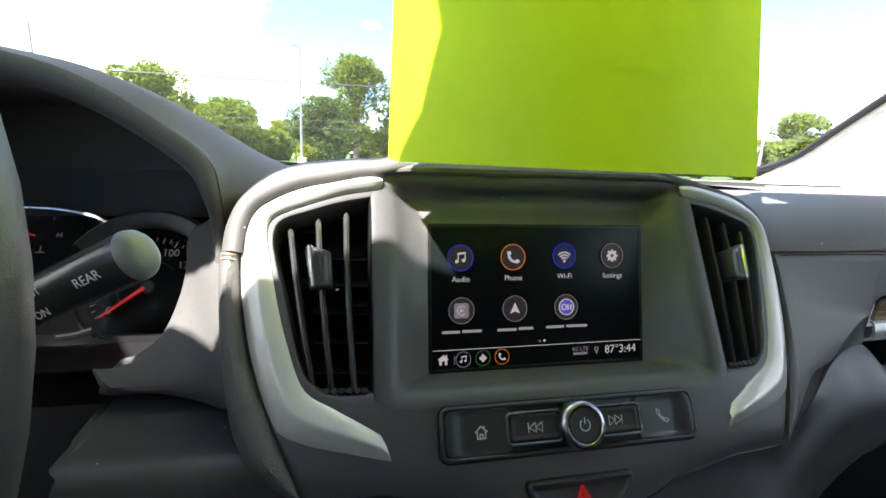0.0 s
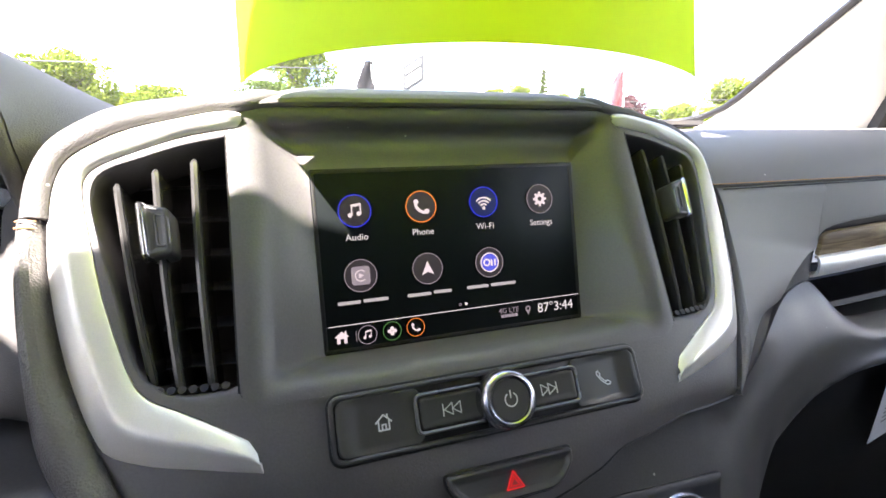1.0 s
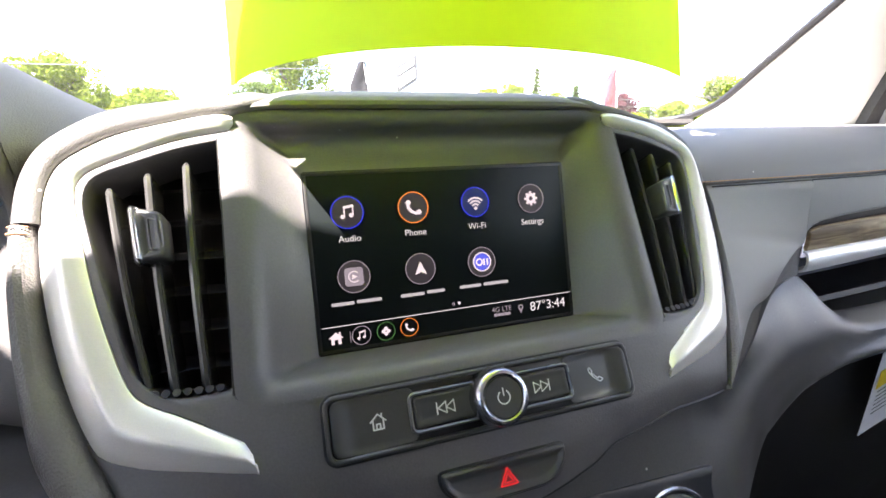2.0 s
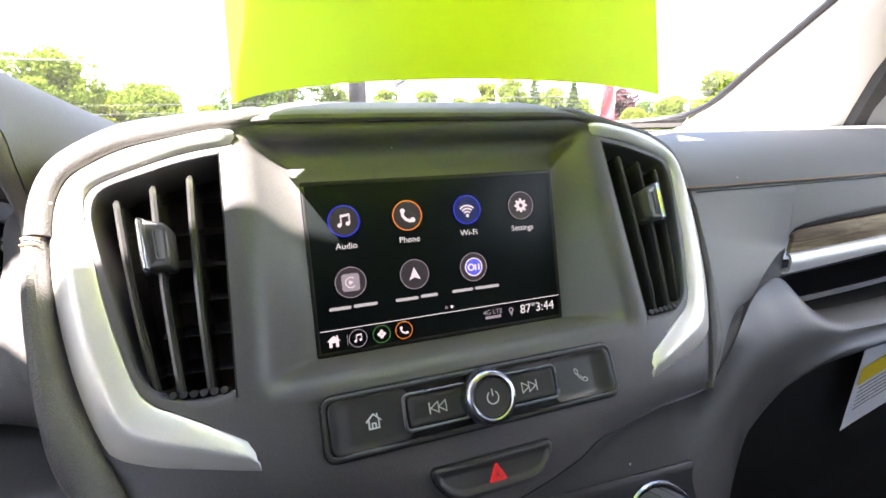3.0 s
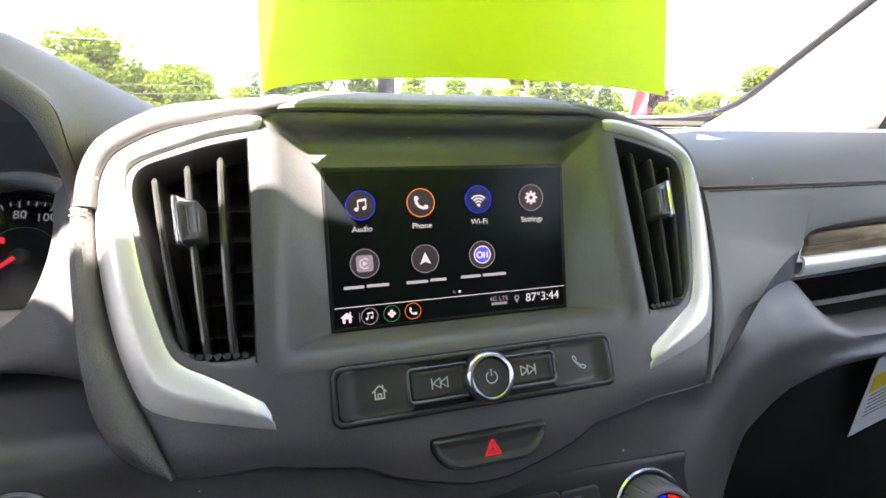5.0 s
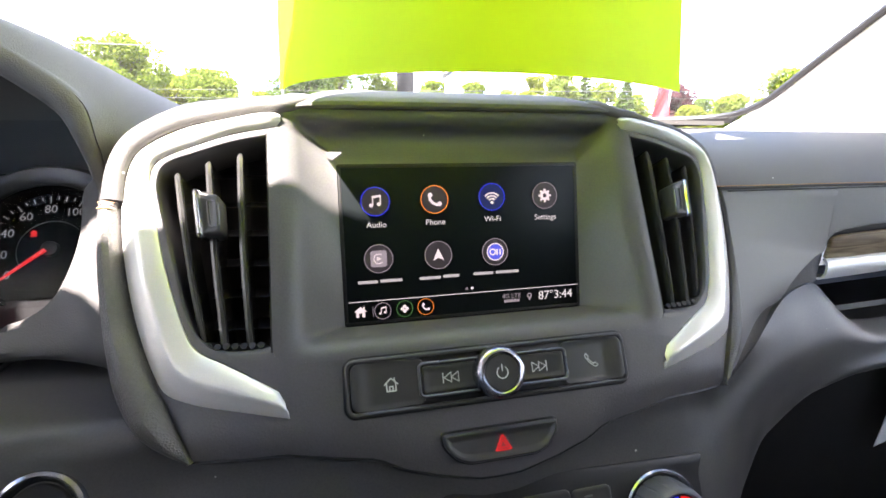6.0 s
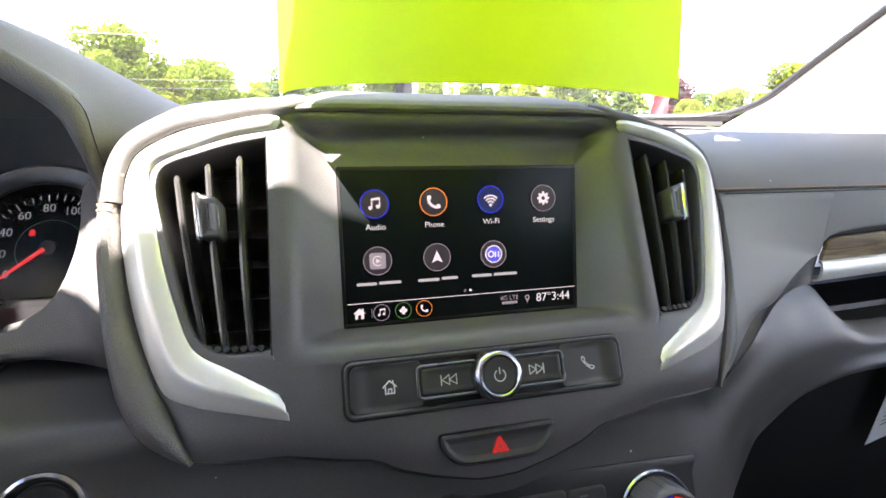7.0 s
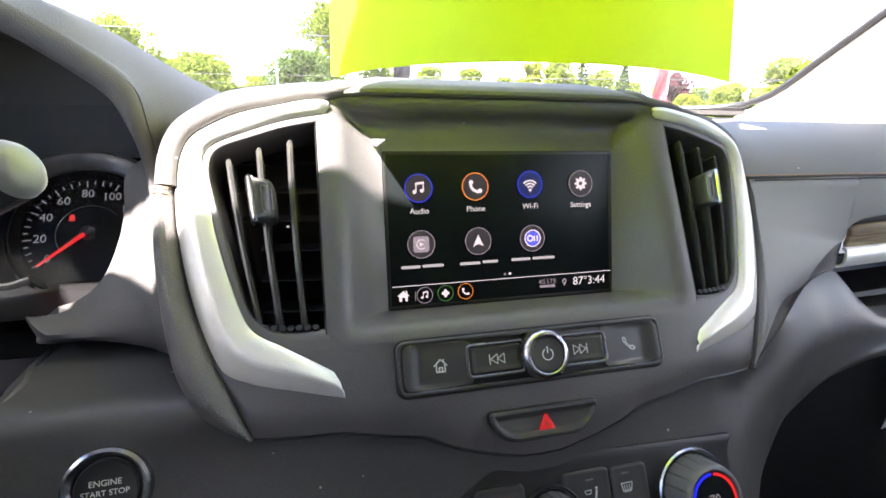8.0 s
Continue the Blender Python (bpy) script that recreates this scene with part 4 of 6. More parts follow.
left = resample([Vector((.1915, .0260, 1.1765)), pad_edge(.1932, 1.1722), pad_edge(.1948, 1.1600), pad_edge(.1950, 1.1490), pad_edge(.1942, 1.132), pad_edge(.1905, 1.110), pad_edge(.1862, 1.094), pad_edge(.1785, 1.080), pad_edge(.1640, 1.0660)], 44)
fold = [Vector(p) for p in ((.3030, .0126, 1.1215), (.2850, .0068, 1.1183), (.2570, -.0038, 1.1074), (.2405, -.0090, 1.0935), (.2220, -.0115, 1.0850), (.1830, -.0330, 1.0660))]
inner_edge = resample([Vector(p) for p in ((.3052, .0260, 1.1765), (.3052, .0152, 1.1722), (.3052, .0147, 1.1600), (.3052, .0140, 1.1450), (.3048, .0133, 1.1290))] + fold, 44)
rows = []
for i in range(13):
    rows.append([p.lerp(q, i / 12) + Vector((0, -0.0015, 0)) * math.sin(math.pi * i / 12) * min(1, k / 12) for k, (p, q) in enumerate(zip(left, inner_edge))])
part("grey_panel_corner", shell(rows, 0.003), PANEL, dash, "matt grey vinyl panel")
# turns back from the panel's fold to strips and tray; darker vinyl paints its shade
crease = resample(fold, 24)
foot = resample([Vector(p) for p in ((.3034, .0136, 1.1200), (.3018, .0130, 1.1020), (.2900, .0060, 1.0985), (.2500, -.0050, 1.0940), (.2215, -.0185, 1.0810), (.1810, -.0370, 1.0625))], 24)
rows = [[m_.lerp(f, i / 4) + Vector((0.0003, 0.0012, 0)) * math.sin(math.pi * i / 4) for m_, f in zip(crease, foot)] for i in range(5)]
part("panel_return", shell(rows, 0.002), SOFT, dash, "shaded vinyl return under the panel")
part("panel_seam", tube([(x, 0.0110 + pass_y(x) - 0.0022, 1.1729) for x in np.linspace(0.2, 0.70, 30)], 0.0005, None, 6), BLACK, dash)
st = bmesh.new()
x = 0.188
while x < 0.70:
    tube([(x, 0.0105 + pass_y(x) - 0.0020, 1.1767), (x + 0.0034, 0.0105 + pass_y(x) - 0.0022, 1.1768)], 0.00038, st, 5)
    x += 0.0046
part("stitching", st, THREAD, dash, "tan thread along the joint")
# defroster slot and seam on the top
part("defroster_slots", shell([[Vector((x, y, 1.2172 - (y - 0.29) * 0.03)) for x in (0.28, 0.45, 0.62)] for y in (0.292, 0.306)], 0.002, (0, 0.3, 2)), BLACK, dash)

# glossy strip, silver strip and the tray below
DX = [.3056, .3062, .3068, .3075, .3081, .3095, .3120, .3150, .3185, .33, .35, .375, .40, .45, .55, .70]
rows = [[Vector((x, y + pass_y(x), panel_edge(x) + dz if dz > -0.01 else deco_top(x) - 0.002)) for x in DX] for y, dz in ((0.0095, -0.0004), (0.0150, -0.0015), (0.0150, -0.1))]
part("deco_gap", shell(rows, 0.001), BLACK, dash)
rows = [[Vector((x, 0.0062 + pass_y(x) - 0.0012 * math.sin(math.pi * v) + 0.002 * (v > 0.99), deco_foot(x) + (deco_top(x) - deco_foot(x)) * v)) for x in DX] for v in (0, 0.03, 0.2, 0.5, 0.8, 0.95, 1.0)]
part("deco_strip", shell(rows, 0.002), WOOD, dash, "glossy grained brown strip")
rows = []
for v, y in ((0, 0.0075), (0.02, 0.0052), (0.15, 0.0028), (0.4, 0.0014), (0.7, 0.0012), (0.92, 0.0030), (1.0, 0.0060), (1.0, 0.0120)):
    x0 = .3056 - .0028 * v
    rows.append([Vector((x, y + pass_y(x), deco_foot(x) - 0.0003 + (silver_foot(x) - deco_foot(x)) * v)) for x in [x0 + (0.70 - x0) * (i / 24) ** 1.5 for i in range(25)]])
part("silver_strip", shell(rows, 0.002), SILVER, dash, "satin silver strip")
rows = [[Vector((x, y + pass_y(x), z)) for x in np.linspace(0.262, 0.70, 20)] for y, z in ((0.014, 1.1050), (0.075, 1.100), (0.085, 1.08), (0.075, 1.060), (0.02, 1.058), (-0.001, 1.060))]
part("tray", shell(rows, 0.002, (0.4, 0.03, 1.08)), BLACK, dash, "black open tray")
rows = [[Vector((x, y + pass_y(x), z)) for x in np.linspace(0.318, 0.70, 20)] for y, z in ((0.028, 1.0605), (0.022, 1.0635), (0.018, 1.0605))]
part("tray_ridge", shell(rows, 0.001), LOWER, dash)
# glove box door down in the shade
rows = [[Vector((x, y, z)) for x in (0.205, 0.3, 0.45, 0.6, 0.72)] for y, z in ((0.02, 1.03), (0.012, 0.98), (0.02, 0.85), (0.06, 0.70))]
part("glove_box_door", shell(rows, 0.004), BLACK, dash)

# dashboard top on the driver side and its base below the windscreen
rows = [[Vector((x, max(y, 0.30 + 0.1 * y) if x < -0.205 else y, z + 0.004 * math.cos(x * 2))) for x in np.linspace(-0.70, 0.30, 24)] for y, z in ((0.13, 1.2205), (0.20, 1.2185), (0.32, 1.213), (0.5, 1.206), (0.68, 1.196))]
part("top_panel", shell(rows, 0.004), SOFT, dash, "soft vinyl dashboard top")

# ---- centre console ----
con = thing("centre_console", (0, -0.02, 1.05), "dark grey plastic centre console with two satin silver trims", "console")
# funnel from the face to the display, in rings
def ring_pts(l, r, b, t, rad, k=6, m=10):
    pts = []
    corners = ((r - rad, b + rad, -90), (r - rad, t - rad, 0), (l + rad, t - rad, 90), (l + rad, b + rad, 180))
    for c in range(4):
        cx, cz, a0 = corners[c]
        nx, nz, _ = corners[(c + 1) % 4]
        arcp = [(cx + rad * math.cos(radians(a0 + 90 * i / k)), cz + rad * math.sin(radians(a0 + 90 * i / k))) for i in range(k + 1)]
        pts += arcp
        a = arcp[-1]
        a1 = radians(a0 + 90)
        bnext = (nx + rad * math.cos(a1), nz + rad * math.sin(a1))
        pts += [(a[0] + (bnext[0] - a[0]) * i / m, a[1] + (bnext[1] - a[1]) * i / m) for i in range(1, m)]
    return pts


inner = ring_pts(-0.0785, 0.0785, 1.0992, 1.1945, 0.0015)
RIM = (-0.1035, 0.1035, 1.1075, 1.2195, 0.006)


def rim_ring(d, w):
    l, r, bt, tp, rad = RIM
    return [on_face(x, z, w) for x, z in ring_pts(l - d, r + d, bt - d, tp + min(d, 0.0085), rad + d * 0.7)]


deep = [Vector((x, 0.23 * (z - 1.1), z)) for x, z in inner]
crest, past = rim_ring(0, 0), rim_ring(0.0085, 0)

def wall(p, q, u):
    """From the display's edge to the rim; the top wall is hollowed out."""
    k = min(max((q.z - 1.2130) / 0.0055, 0), 1)
    return p.lerp(q, u) + Vector((0, (0.0020 + 0.0125 * k) * math.sin(math.pi * u) ** 0.8, 0.0010 * k * math.sin(math.pi * u)))


rows = [deep]
for u in (0.03, 0.12, 0.25, 0.4, 0.55, 0.68):
    rows.append([wall(p, q, u) for p, q in zip(deep, crest)])
for k in range(9):
    u = k / 8
    rows.append([(1 - u) ** 2 * wall(p, q, 0.78) + 2 * u * (1 - u) * q + u * u * e for p, q, e in zip(deep, crest, past)])
rows.append(rim_ring(0.0105, 0))
rows.append(rim_ring(0.0118, -0.0002))
rows.append(rim_ring(0.0119, -0.004))
part("bezel", loft(rows, closed=True), PLASTIC, con, "dark grey funnel-shaped display bezel", angle=60)
# the lower face down to the seam
SEAMX, SEAMZ = [p[0] for p in SEAM[::-1]], [p[1] for p in SEAM[::-1]]
rows = []
for i in range(61):
    x = -0.172 + 0.344 * i / 60
    ax = abs(x)
    top_z = float(np.interp(ax, [0.110, 0.1165, 0.13, 0.152, 0.160], [1.1000, 1.1065, 1.094, 1.092, 1.094]))
    bot_z = float(np.interp(ax, SEAMX, SEAMZ)) if ax < 0.156 else float(np.interp(ax, [0.156, 0.163, 0.172], [1.0615, 1.078, 1.0935]))
    row = []
    for j in range(15):
        v = j / 14
        z = top_z + (bot_z - top_z) * v
        w = -0.0015 * max(0, (ax - 0.156) / 0.016)
        w -= 2.5 * max(0, 1.072 - z) ** 2
        w -= 0.0045 * max(0, (v - 0.6) / 0.4) ** 2
        row.append(on_face(x, z, w))
    row.append(on_face(x, bot_z - 0.0008, -0.012))
    rows.append(row)
part("lower_face", shell(rows, 0.002), PLASTIC, con, "smooth dark grey lower face")
part("seam_gap", tube([r[-2] + Vector((0, 0.0006, -0.0010)) for r in rows[2:-2]], 0.0011, None, 6), BLACK, con)
# silver trims with a raised ridge
for sgn in (-1, 1):
    o, i_ = resample(OUTER, 90), resample(INNER, 90)
    rows = []
    for v, w in ((0.0, -0.004), (0.0, 0.0003), (0.04, 0.0012), (0.2, 0.0026), (0.36, 0.0040), (0.44, 0.0045), (0.50, 0.0045), (0.60, 0.0036), (0.8, 0.0018), (0.95, 0.0004), (1.0, -0.0006), (1.0, -0.006)):
        row = []
        for k, (a, b) in enumerate(zip(i_, o)):
            u = k / 89
            end = min(1, u / 0.02, (1 - u) / 0.03)
            c0, c1, c2 = max(0, 1 - u / 0.016), max(0, 1 - (1 - u) / 0.012), max(0, 1 - u / 0.009)
            tip_in = 0.36 * (1 - math.sqrt(1 - c0 * c0)) + 0.35 * (1 - math.sqrt(1 - c1 * c1))
            tip_out = 0.28 * (1 - math.sqrt(1 - c2 * c2))
            q = a.lerp(b, tip_in + (1 - tip_out - tip_in) * v)
            row.append(on_face(sgn * q.x, q.y, w * (0.45 + 0.55 * end) if w > 0 else w))
        rows.append(row)
    rows = [list(r) for r in rows]
    bm = shell(rows, 0.0015)
    part("silver_trim", bm, SILVER, con, "satin silver trim with a raised ridge")

# ---- air vents ----
def vent(sgn, side):
    v = thing("air_vent", (sgn * 0.145, 0.02, 1.16), "black slatted air vent with chrome slider in the console", "air vent", "console air vents")
    outline = [(p[0], p[1]) for p in VENT]
    vo = resample(VENT, 60)
    ii = resample(INNER, 60)
    # frame between the opening and the silver trim
    rows = []
    for f, w in ((-0.01, -0.030), (-0.01, -0.010), (0.0, -0.0030), (0.06, -0.0012), (0.16, -0.0003), (0.35, 0.0), (0.9, 0.0), (1.04, -0.002)):
        rows.append([on_face(sgn * (a.x + (b.x - a.x) * f), a.y + (b.y - a.y) * f, w) for a, b in zip(vo, ii)])
    part("frame", shell(rows, 0.0015), PLASTIC, v, "dark grey frame")
    # inner wall beside the bezel and the dark box behind
    rows = []
    for w in (0.0, -0.004, -0.012, -0.045):
        rows.append([on_face(sgn * (0.1158 + (0.0006 if w < 0 else 0)), z, w) for z in np.linspace(1.106, 1.213, 12)])
    part("inner_wall", shell(rows, 0.0015, (sgn * 0.15, -0.2, 1.2)), BLACK, v)
    rows = [[on_face(sgn * x, z, -0.042) for x in np.linspace(0.110, 0.182, 6)] for z in np.linspace(1.10, 1.22, 6)]
    part("back_box", shell(rows, 0.002), BLACK, v)
    # cross louvres far back
    for z in np.linspace(1.118, 1.196, 6):
        bm = bmesh.new()
        rows = [[on_face(sgn * x, z + dz, w) for x in (0.117, 0.16 if z > 1.15 else 0.15)] for dz, w in ((0, -0.022), (0.0012, -0.023), (0.006, -0.034), (0.005, -0.035))]
        part("louvre", shell(rows, 0.0006), BLACK, v)
    # upright vanes with rounded noses
    for (xt, zt), (xb, zb) in (((.1635, 1.193), (.1487, 1.1113)), ((.1470, 1.1992), (.1383, 1.1085)), ((.1302, 1.2035), (.1260, 1.1085))):
        rows = []
        for u in (0, 0.006, 0.015, 0.03, 0.1, 0.2, 0.35, 0.5, 0.65, 0.8, 0.9, 0.97, 0.985, 0.994, 1):
            x, z = xt + (xb - xt) * u + 0.0012 * math.sin(math.pi * u), zt + (zb - zt) * u
            tip = math.sqrt(min(1, u / 0.03, (1 - u) / 0.03))
            hw = 0.0019 * (0.25 + 0.75 * tip)
            row = []
            for dx, w in ((-0.6, -0.026), (-0.9, -0.007), (-1, -0.0042), (-0.75, -0.0027), (0, -0.0020), (0.75, -0.0027), (1, -0.0042), (0.9, -0.007), (0.6, -0.026)):
                row.append(on_face(sgn * (x + dx * hw), z, w - 0.0025 * (1 - tip)))
            rows.append(row)
        part("vane", loft(rows, closed=True, ends=True), VANE, v, "black upright vane")
    # slider: dark block with a chrome edge
    def slider_place(u, w_, h):
        return on_face(sgn * (0.1440 - u + 0.10 * w_), 1.1705 + w_ * 0.885, h)
    knob = part("slider", plate(round_poly([(-0.0062, -0.0128), (0.0050, -0.0112), (0.0056, 0.0100), (-0.0062, 0.0128)], 0.0030, 5), slider_place, 0.0042, 0.010, 0.0018, 0.0008, 0.0026), BUTTON, v, "dark grey vent slider")
    loop = [(p[0] * 0.62 + 0.0010, p[1] * 0.64) for p in round_poly([(-0.0030, -0.0118), (0.0052, -0.0108), (0.0056, 0.0096), (-0.0030, 0.0118)], 0.0034, 5)]
    part("grip_ridge", tube([slider_place(a, b, 0.0037) for a, b in loop + loop[:1]], 0.00045, None, 6), RIM_GREY, knob)
    rows = []
    for a in range(0, 181, 15):
        c, e = math.cos(radians(a)), math.sin(radians(a))
        rows.append([slider_place(-0.0062 - 0.0030 * c * sq, w_, -0.004 + 0.0098 * e * sq) for w_, sq in ((-0.0136, 0.55), (-0.0130, 0.85), (-0.0115, 1.0), (0.0, 1.0), (0.0115, 1.0), (0.0130, 0.85), (0.0136, 0.55))])
    part("chrome_edge", shell(rows, 0.0006, slider_place(-0.0062, 0, 0.2)), DULL_CHROME, knob, "rounded chrome edge")
    # toothed foot of the vanes
    for n_ in range(7):
        xb = 0.1205 + 0.0042 * n_
        part("foot_tooth", tube([on_face(sgn * xb, 1.1098, -0.0010), on_face(sgn * xb, 1.1085, -0.0050), on_face(sgn * xb, 1.1085, -0.016)], 0.0017, None, 8), BLACK, v)
    return v


vent(-1, "left")
vent(1, "right")

# ---- display ----
display = thing("display_screen", (0, 0.01, 1.15), "glossy black touch screen showing a home menu of round icons", "screen")
part("screen_glass", plate(rounded(-0.0782, -0.0003, 0.0782, 0.0968, 0.001, 2), glass, 0.0, 0.004, 0.0002), SCREEN, display)

bw = 0.0017
for x0, z0, x1, z1 in ((-0.0780, 0.0001, 0.0780, bw), (-0.0780, 0.0964 - bw, 0.0780, 0.0964), (-0.0780, bw, -0.0780 + bw, 0.0964 - bw), (0.0780 - bw, bw, 0.0780, 0.0964 - bw)):
    part("border", plate([(x0, z0), (x1, z0), (x1, z1), (x0, z1)], glass, 0.0002, 0.0006, 0.0002), BLACK, display, "black border strip")


def vz(z):
    return (z - 1.1) * 1.026


def gp(x, z, w=0.0004):
    return moved(glass, x, vz(z), w)


RI = 0.0086
ICONS = [("audio", -0.0567, 1.1724, ICON_BLUE, "Audio"), ("phone", -0.0200, 1.1727, ICON_ORANGE, "Phone"), ("wifi", 0.0177, 1.1733, ICON_BLUE, "Wi-Fi"), ("settings", 0.0546, 1.1732, ICON_GREY, "Settings"),
         ("cast", -0.0563, 1.1386, ICON_GREY, ""), ("arrow", -0.0190, 1.1388, ICON_GREY, ""), ("assist", 0.0186, 1.1388, ICON_GREY, "")]


def note_shape(k):
    return [circle(-0.0030 * k, -0.0026 * k, 0.0014 * k, 14), circle(0.0024 * k, -0.0018 * k, 0.0014 * k, 14)] + stroke([(-0.0018 * k, -0.0026 * k), (-0.0018 * k, 0.0034 * k)], 0.0008 * k) + stroke([(0.0036 * k, -0.0018 * k), (0.0036 * k, 0.0042 * k)], 0.0008 * k) + stroke([(-0.0018 * k, 0.0032 * k), (0.0036 * k, 0.0040 * k)], 0.0016 * k)


def handset_shape(k):
    pts = [(-0.0034, 0.0026), (-0.0030, -0.0002), (-0.0012, -0.0024), (0.0014, -0.0036), (0.0036, -0.0034)]
    return stroke([(a * k, b * k) for a, b in pts], 0.0018 * k) + [circle(-0.0029 * k, 0.0030 * k, 0.0016 * k, 12), circle(0.0034 * k, -0.0030 * k, 0.0016 * k, 12)]


def house_shape(k):
    return [[(-0.0030 * k, -0.0032 * k), (-0.0011 * k, -0.0032 * k), (-0.0011 * k, 0.0012 * k), (-0.0030 * k, 0.0010 * k)], [(0.0011 * k, -0.0032 * k), (0.0030 * k, -0.0032 * k), (0.0030 * k, 0.0010 * k), (0.0011 * k, 0.0012 * k)],
            [(-0.0011 * k, -0.0004 * k), (0.0011 * k, -0.0004 * k), (0.0011 * k, 0.0014 * k), (-0.0011 * k, 0.0014 * k)], [(-0.0044 * k, 0.0006 * k), (0.0044 * k, 0.0006 * k), (0, 0.0042 * k)], [(0.0018 * k, 0.0026 * k), (0.0028 * k, 0.0018 * k), (0.0028 * k, 0.0042 * k), (0.0018 * k, 0.0042 * k)]]


for kind_, x, z, rim, text in ICONS:
    P = gp(x, z)
    icon = part("icon", flat([circle(0, 0, RI, 36)], P), ICON_NAVY if kind_ == "wifi" else ICON_DISC, display, text.lower() + " icon" if text else "round menu icon")
    P2 = gp(x, z, 0.0007)
    part("ring", flat(ring(0, 0, RI, 0.00055 if rim is not ICON_GREY else 0.0004, 40), P2), rim, icon)
    if kind_ == "audio":
        sh = note_shape(0.86)
    elif kind_ == "phone":
        sh = handset_shape(0.92)
    elif kind_ == "wifi":
        sh = [circle(0, -0.0036, 0.0010, 12)]
        for r in (0.0026, 0.0046, 0.0066):
            sh += stroke(arc(0, -0.0036, r * 0.92, 45, 135, 10), 0.0009)
    elif kind_ == "settings":
        sh = stroke(arc(0, 0, 0.0023, 0, 360, 20), 0.0018)
        for i in range(8):
            a = i * math.pi / 4
            sh += stroke([(0.0028 * math.cos(a), 0.0028 * math.sin(a)), (0.0040 * math.cos(a), 0.0040 * math.sin(a))], 0.0014)
    elif kind_ == "cast":
        sh = [rounded(-0.0050, -0.0050, 0.0050, 0.0050, 0.0016, 4)]
    elif kind_ == "arrow":
        sh = [[(0, 0.0042), (-0.0035, -0.0034), (0, -0.0018)], [(0, 0.0042), (0, -0.0018), (0.0035, -0.0034)]]
    else:
        sh = [circle(0, 0, 0.0057, 28)]
    part("symbol", flat(sh, P2), ICON_GREY if kind_ == "cast" else ICON_VIOLET if kind_ == "assist" else ICON_WHITE, icon)
    P3 = gp(x, z, 0.0011)
    if kind_ == "cast":
        part("mark", flat(stroke(arc(0, 0, 0.0029, 50, 310, 18), 0.0005) + [[(-0.0010, -0.0013), (0.0016, 0), (-0.0010, 0.0013)]], P3), ICON_WHITE, icon)
    if kind_ == "assist":
        part("mark", flat(ring(0, 0, 0.0054, 0.0007, 30) + ring(-0.0018, 0.0000, 0.0018, 0.0009, 18) + stroke([(0.0012, -0.0018), (0.0012, 0.0014)], 0.0010) + stroke([(0.0033, -0.0018), (0.0033, 0.0014)], 0.0010), P3), ICON_WHITE, icon)
    if text:
        lettering("caption", text, 0.0050, gp(x + 0.0002, z - 0.0138), TEXT_WHITE, display)
# captions that name brands are plain bars
for x0, x1, z in ((-0.0695, -0.0574, 1.1250), (-0.0560, -0.0424, 1.1252), (-0.0316, -0.0180, 1.1251), (-0.0164, -0.0059, 1.1255), (0.0036, 0.0170, 1.1257), (0.0186, 0.0346, 1.1258)):
    part("caption_bar", flat([rounded(x0, vz(z) - 0.0009, x1, vz(z) + 0.0009, 0.0005, 2)], moved(glass, 0, 0, 0.0004)), CAPTION, display)
part("divider", flat([[(-0.0755, vz(1.1134)), (0.0772, vz(1.1140)), (0.0772, vz(1.1144)), (-0.0755, vz(1.1138))]], moved(glass, 0, 0, 0.0004)), TEXT_WHITE, display)
part("home_symbol", flat(house_shape(0.88), gp(-0.0688, 1.1072)), ICON_WHITE, display)
part("separator", flat(stroke([(-0.0613, vz(1.1045)), (-0.0613, vz(1.1100))], 0.0003), moved(glass, 0, 0, 0.0004)), ICON_GREY, display)
for x, z, rim, sh in ((-0.0553, 1.1073, ICON_GREY, note_shape(0.54)), (-0.0418, 1.1075, ICON_GREEN, [circle(0.0014, 0, 0.0011, 10), circle(-0.0014, 0, 0.0011, 10), circle(0, 0.0014, 0.0011, 10), circle(0, -0.0014, 0.0011, 10)]), (-0.0285, 1.1077, ICON_ORANGE, handset_shape(0.52))):
    b = part("shortcut", flat(ring(0, 0, 0.0050, 0.00035, 32), gp(x, z)), rim, display)
    part("symbol", flat(sh, gp(x, z, 0.0004)), ICON_WHITE, b)
lettering("clock", "87°3:44", 0.0080, gp(0.0604, 1.1085), TEXT_WHITE, display)
lettering("network", "4G LTE", 0.0042, gp(0.0290, 1.1098), ICON_GREY, display)
part("signal_bars", flat([[(0.0237 + i * 0.0022, vz(1.1060)), (0.0256 + i * 0.0022, vz(1.1060)), (0.0256 + i * 0.0022, vz(1.1077)), (0.0237 + i * 0.0022, vz(1.1077))] for i in range(5)], moved(glass, 0, 0, 0.0004)), ICON_GREY, display)
part("location_pin", flat(ring(0, 0.0009, 0.0013, 0.0007, 16) + [[(-0.0012, 0.0000), (0, -0.0028), (0.0012, 0.0000)]], gp(0.0416, 1.1085)), ICON_GREY, display)
part("page_dot", flat([circle(0, 0, 0.0009, 14)], gp(0.0023, 1.1169)), TEXT_WHITE, display)
part("page_dot", flat(ring(0, 0, 0.0007, 0.0003, 14), gp(-0.0013, 1.1168)), ICON_GREY, display)

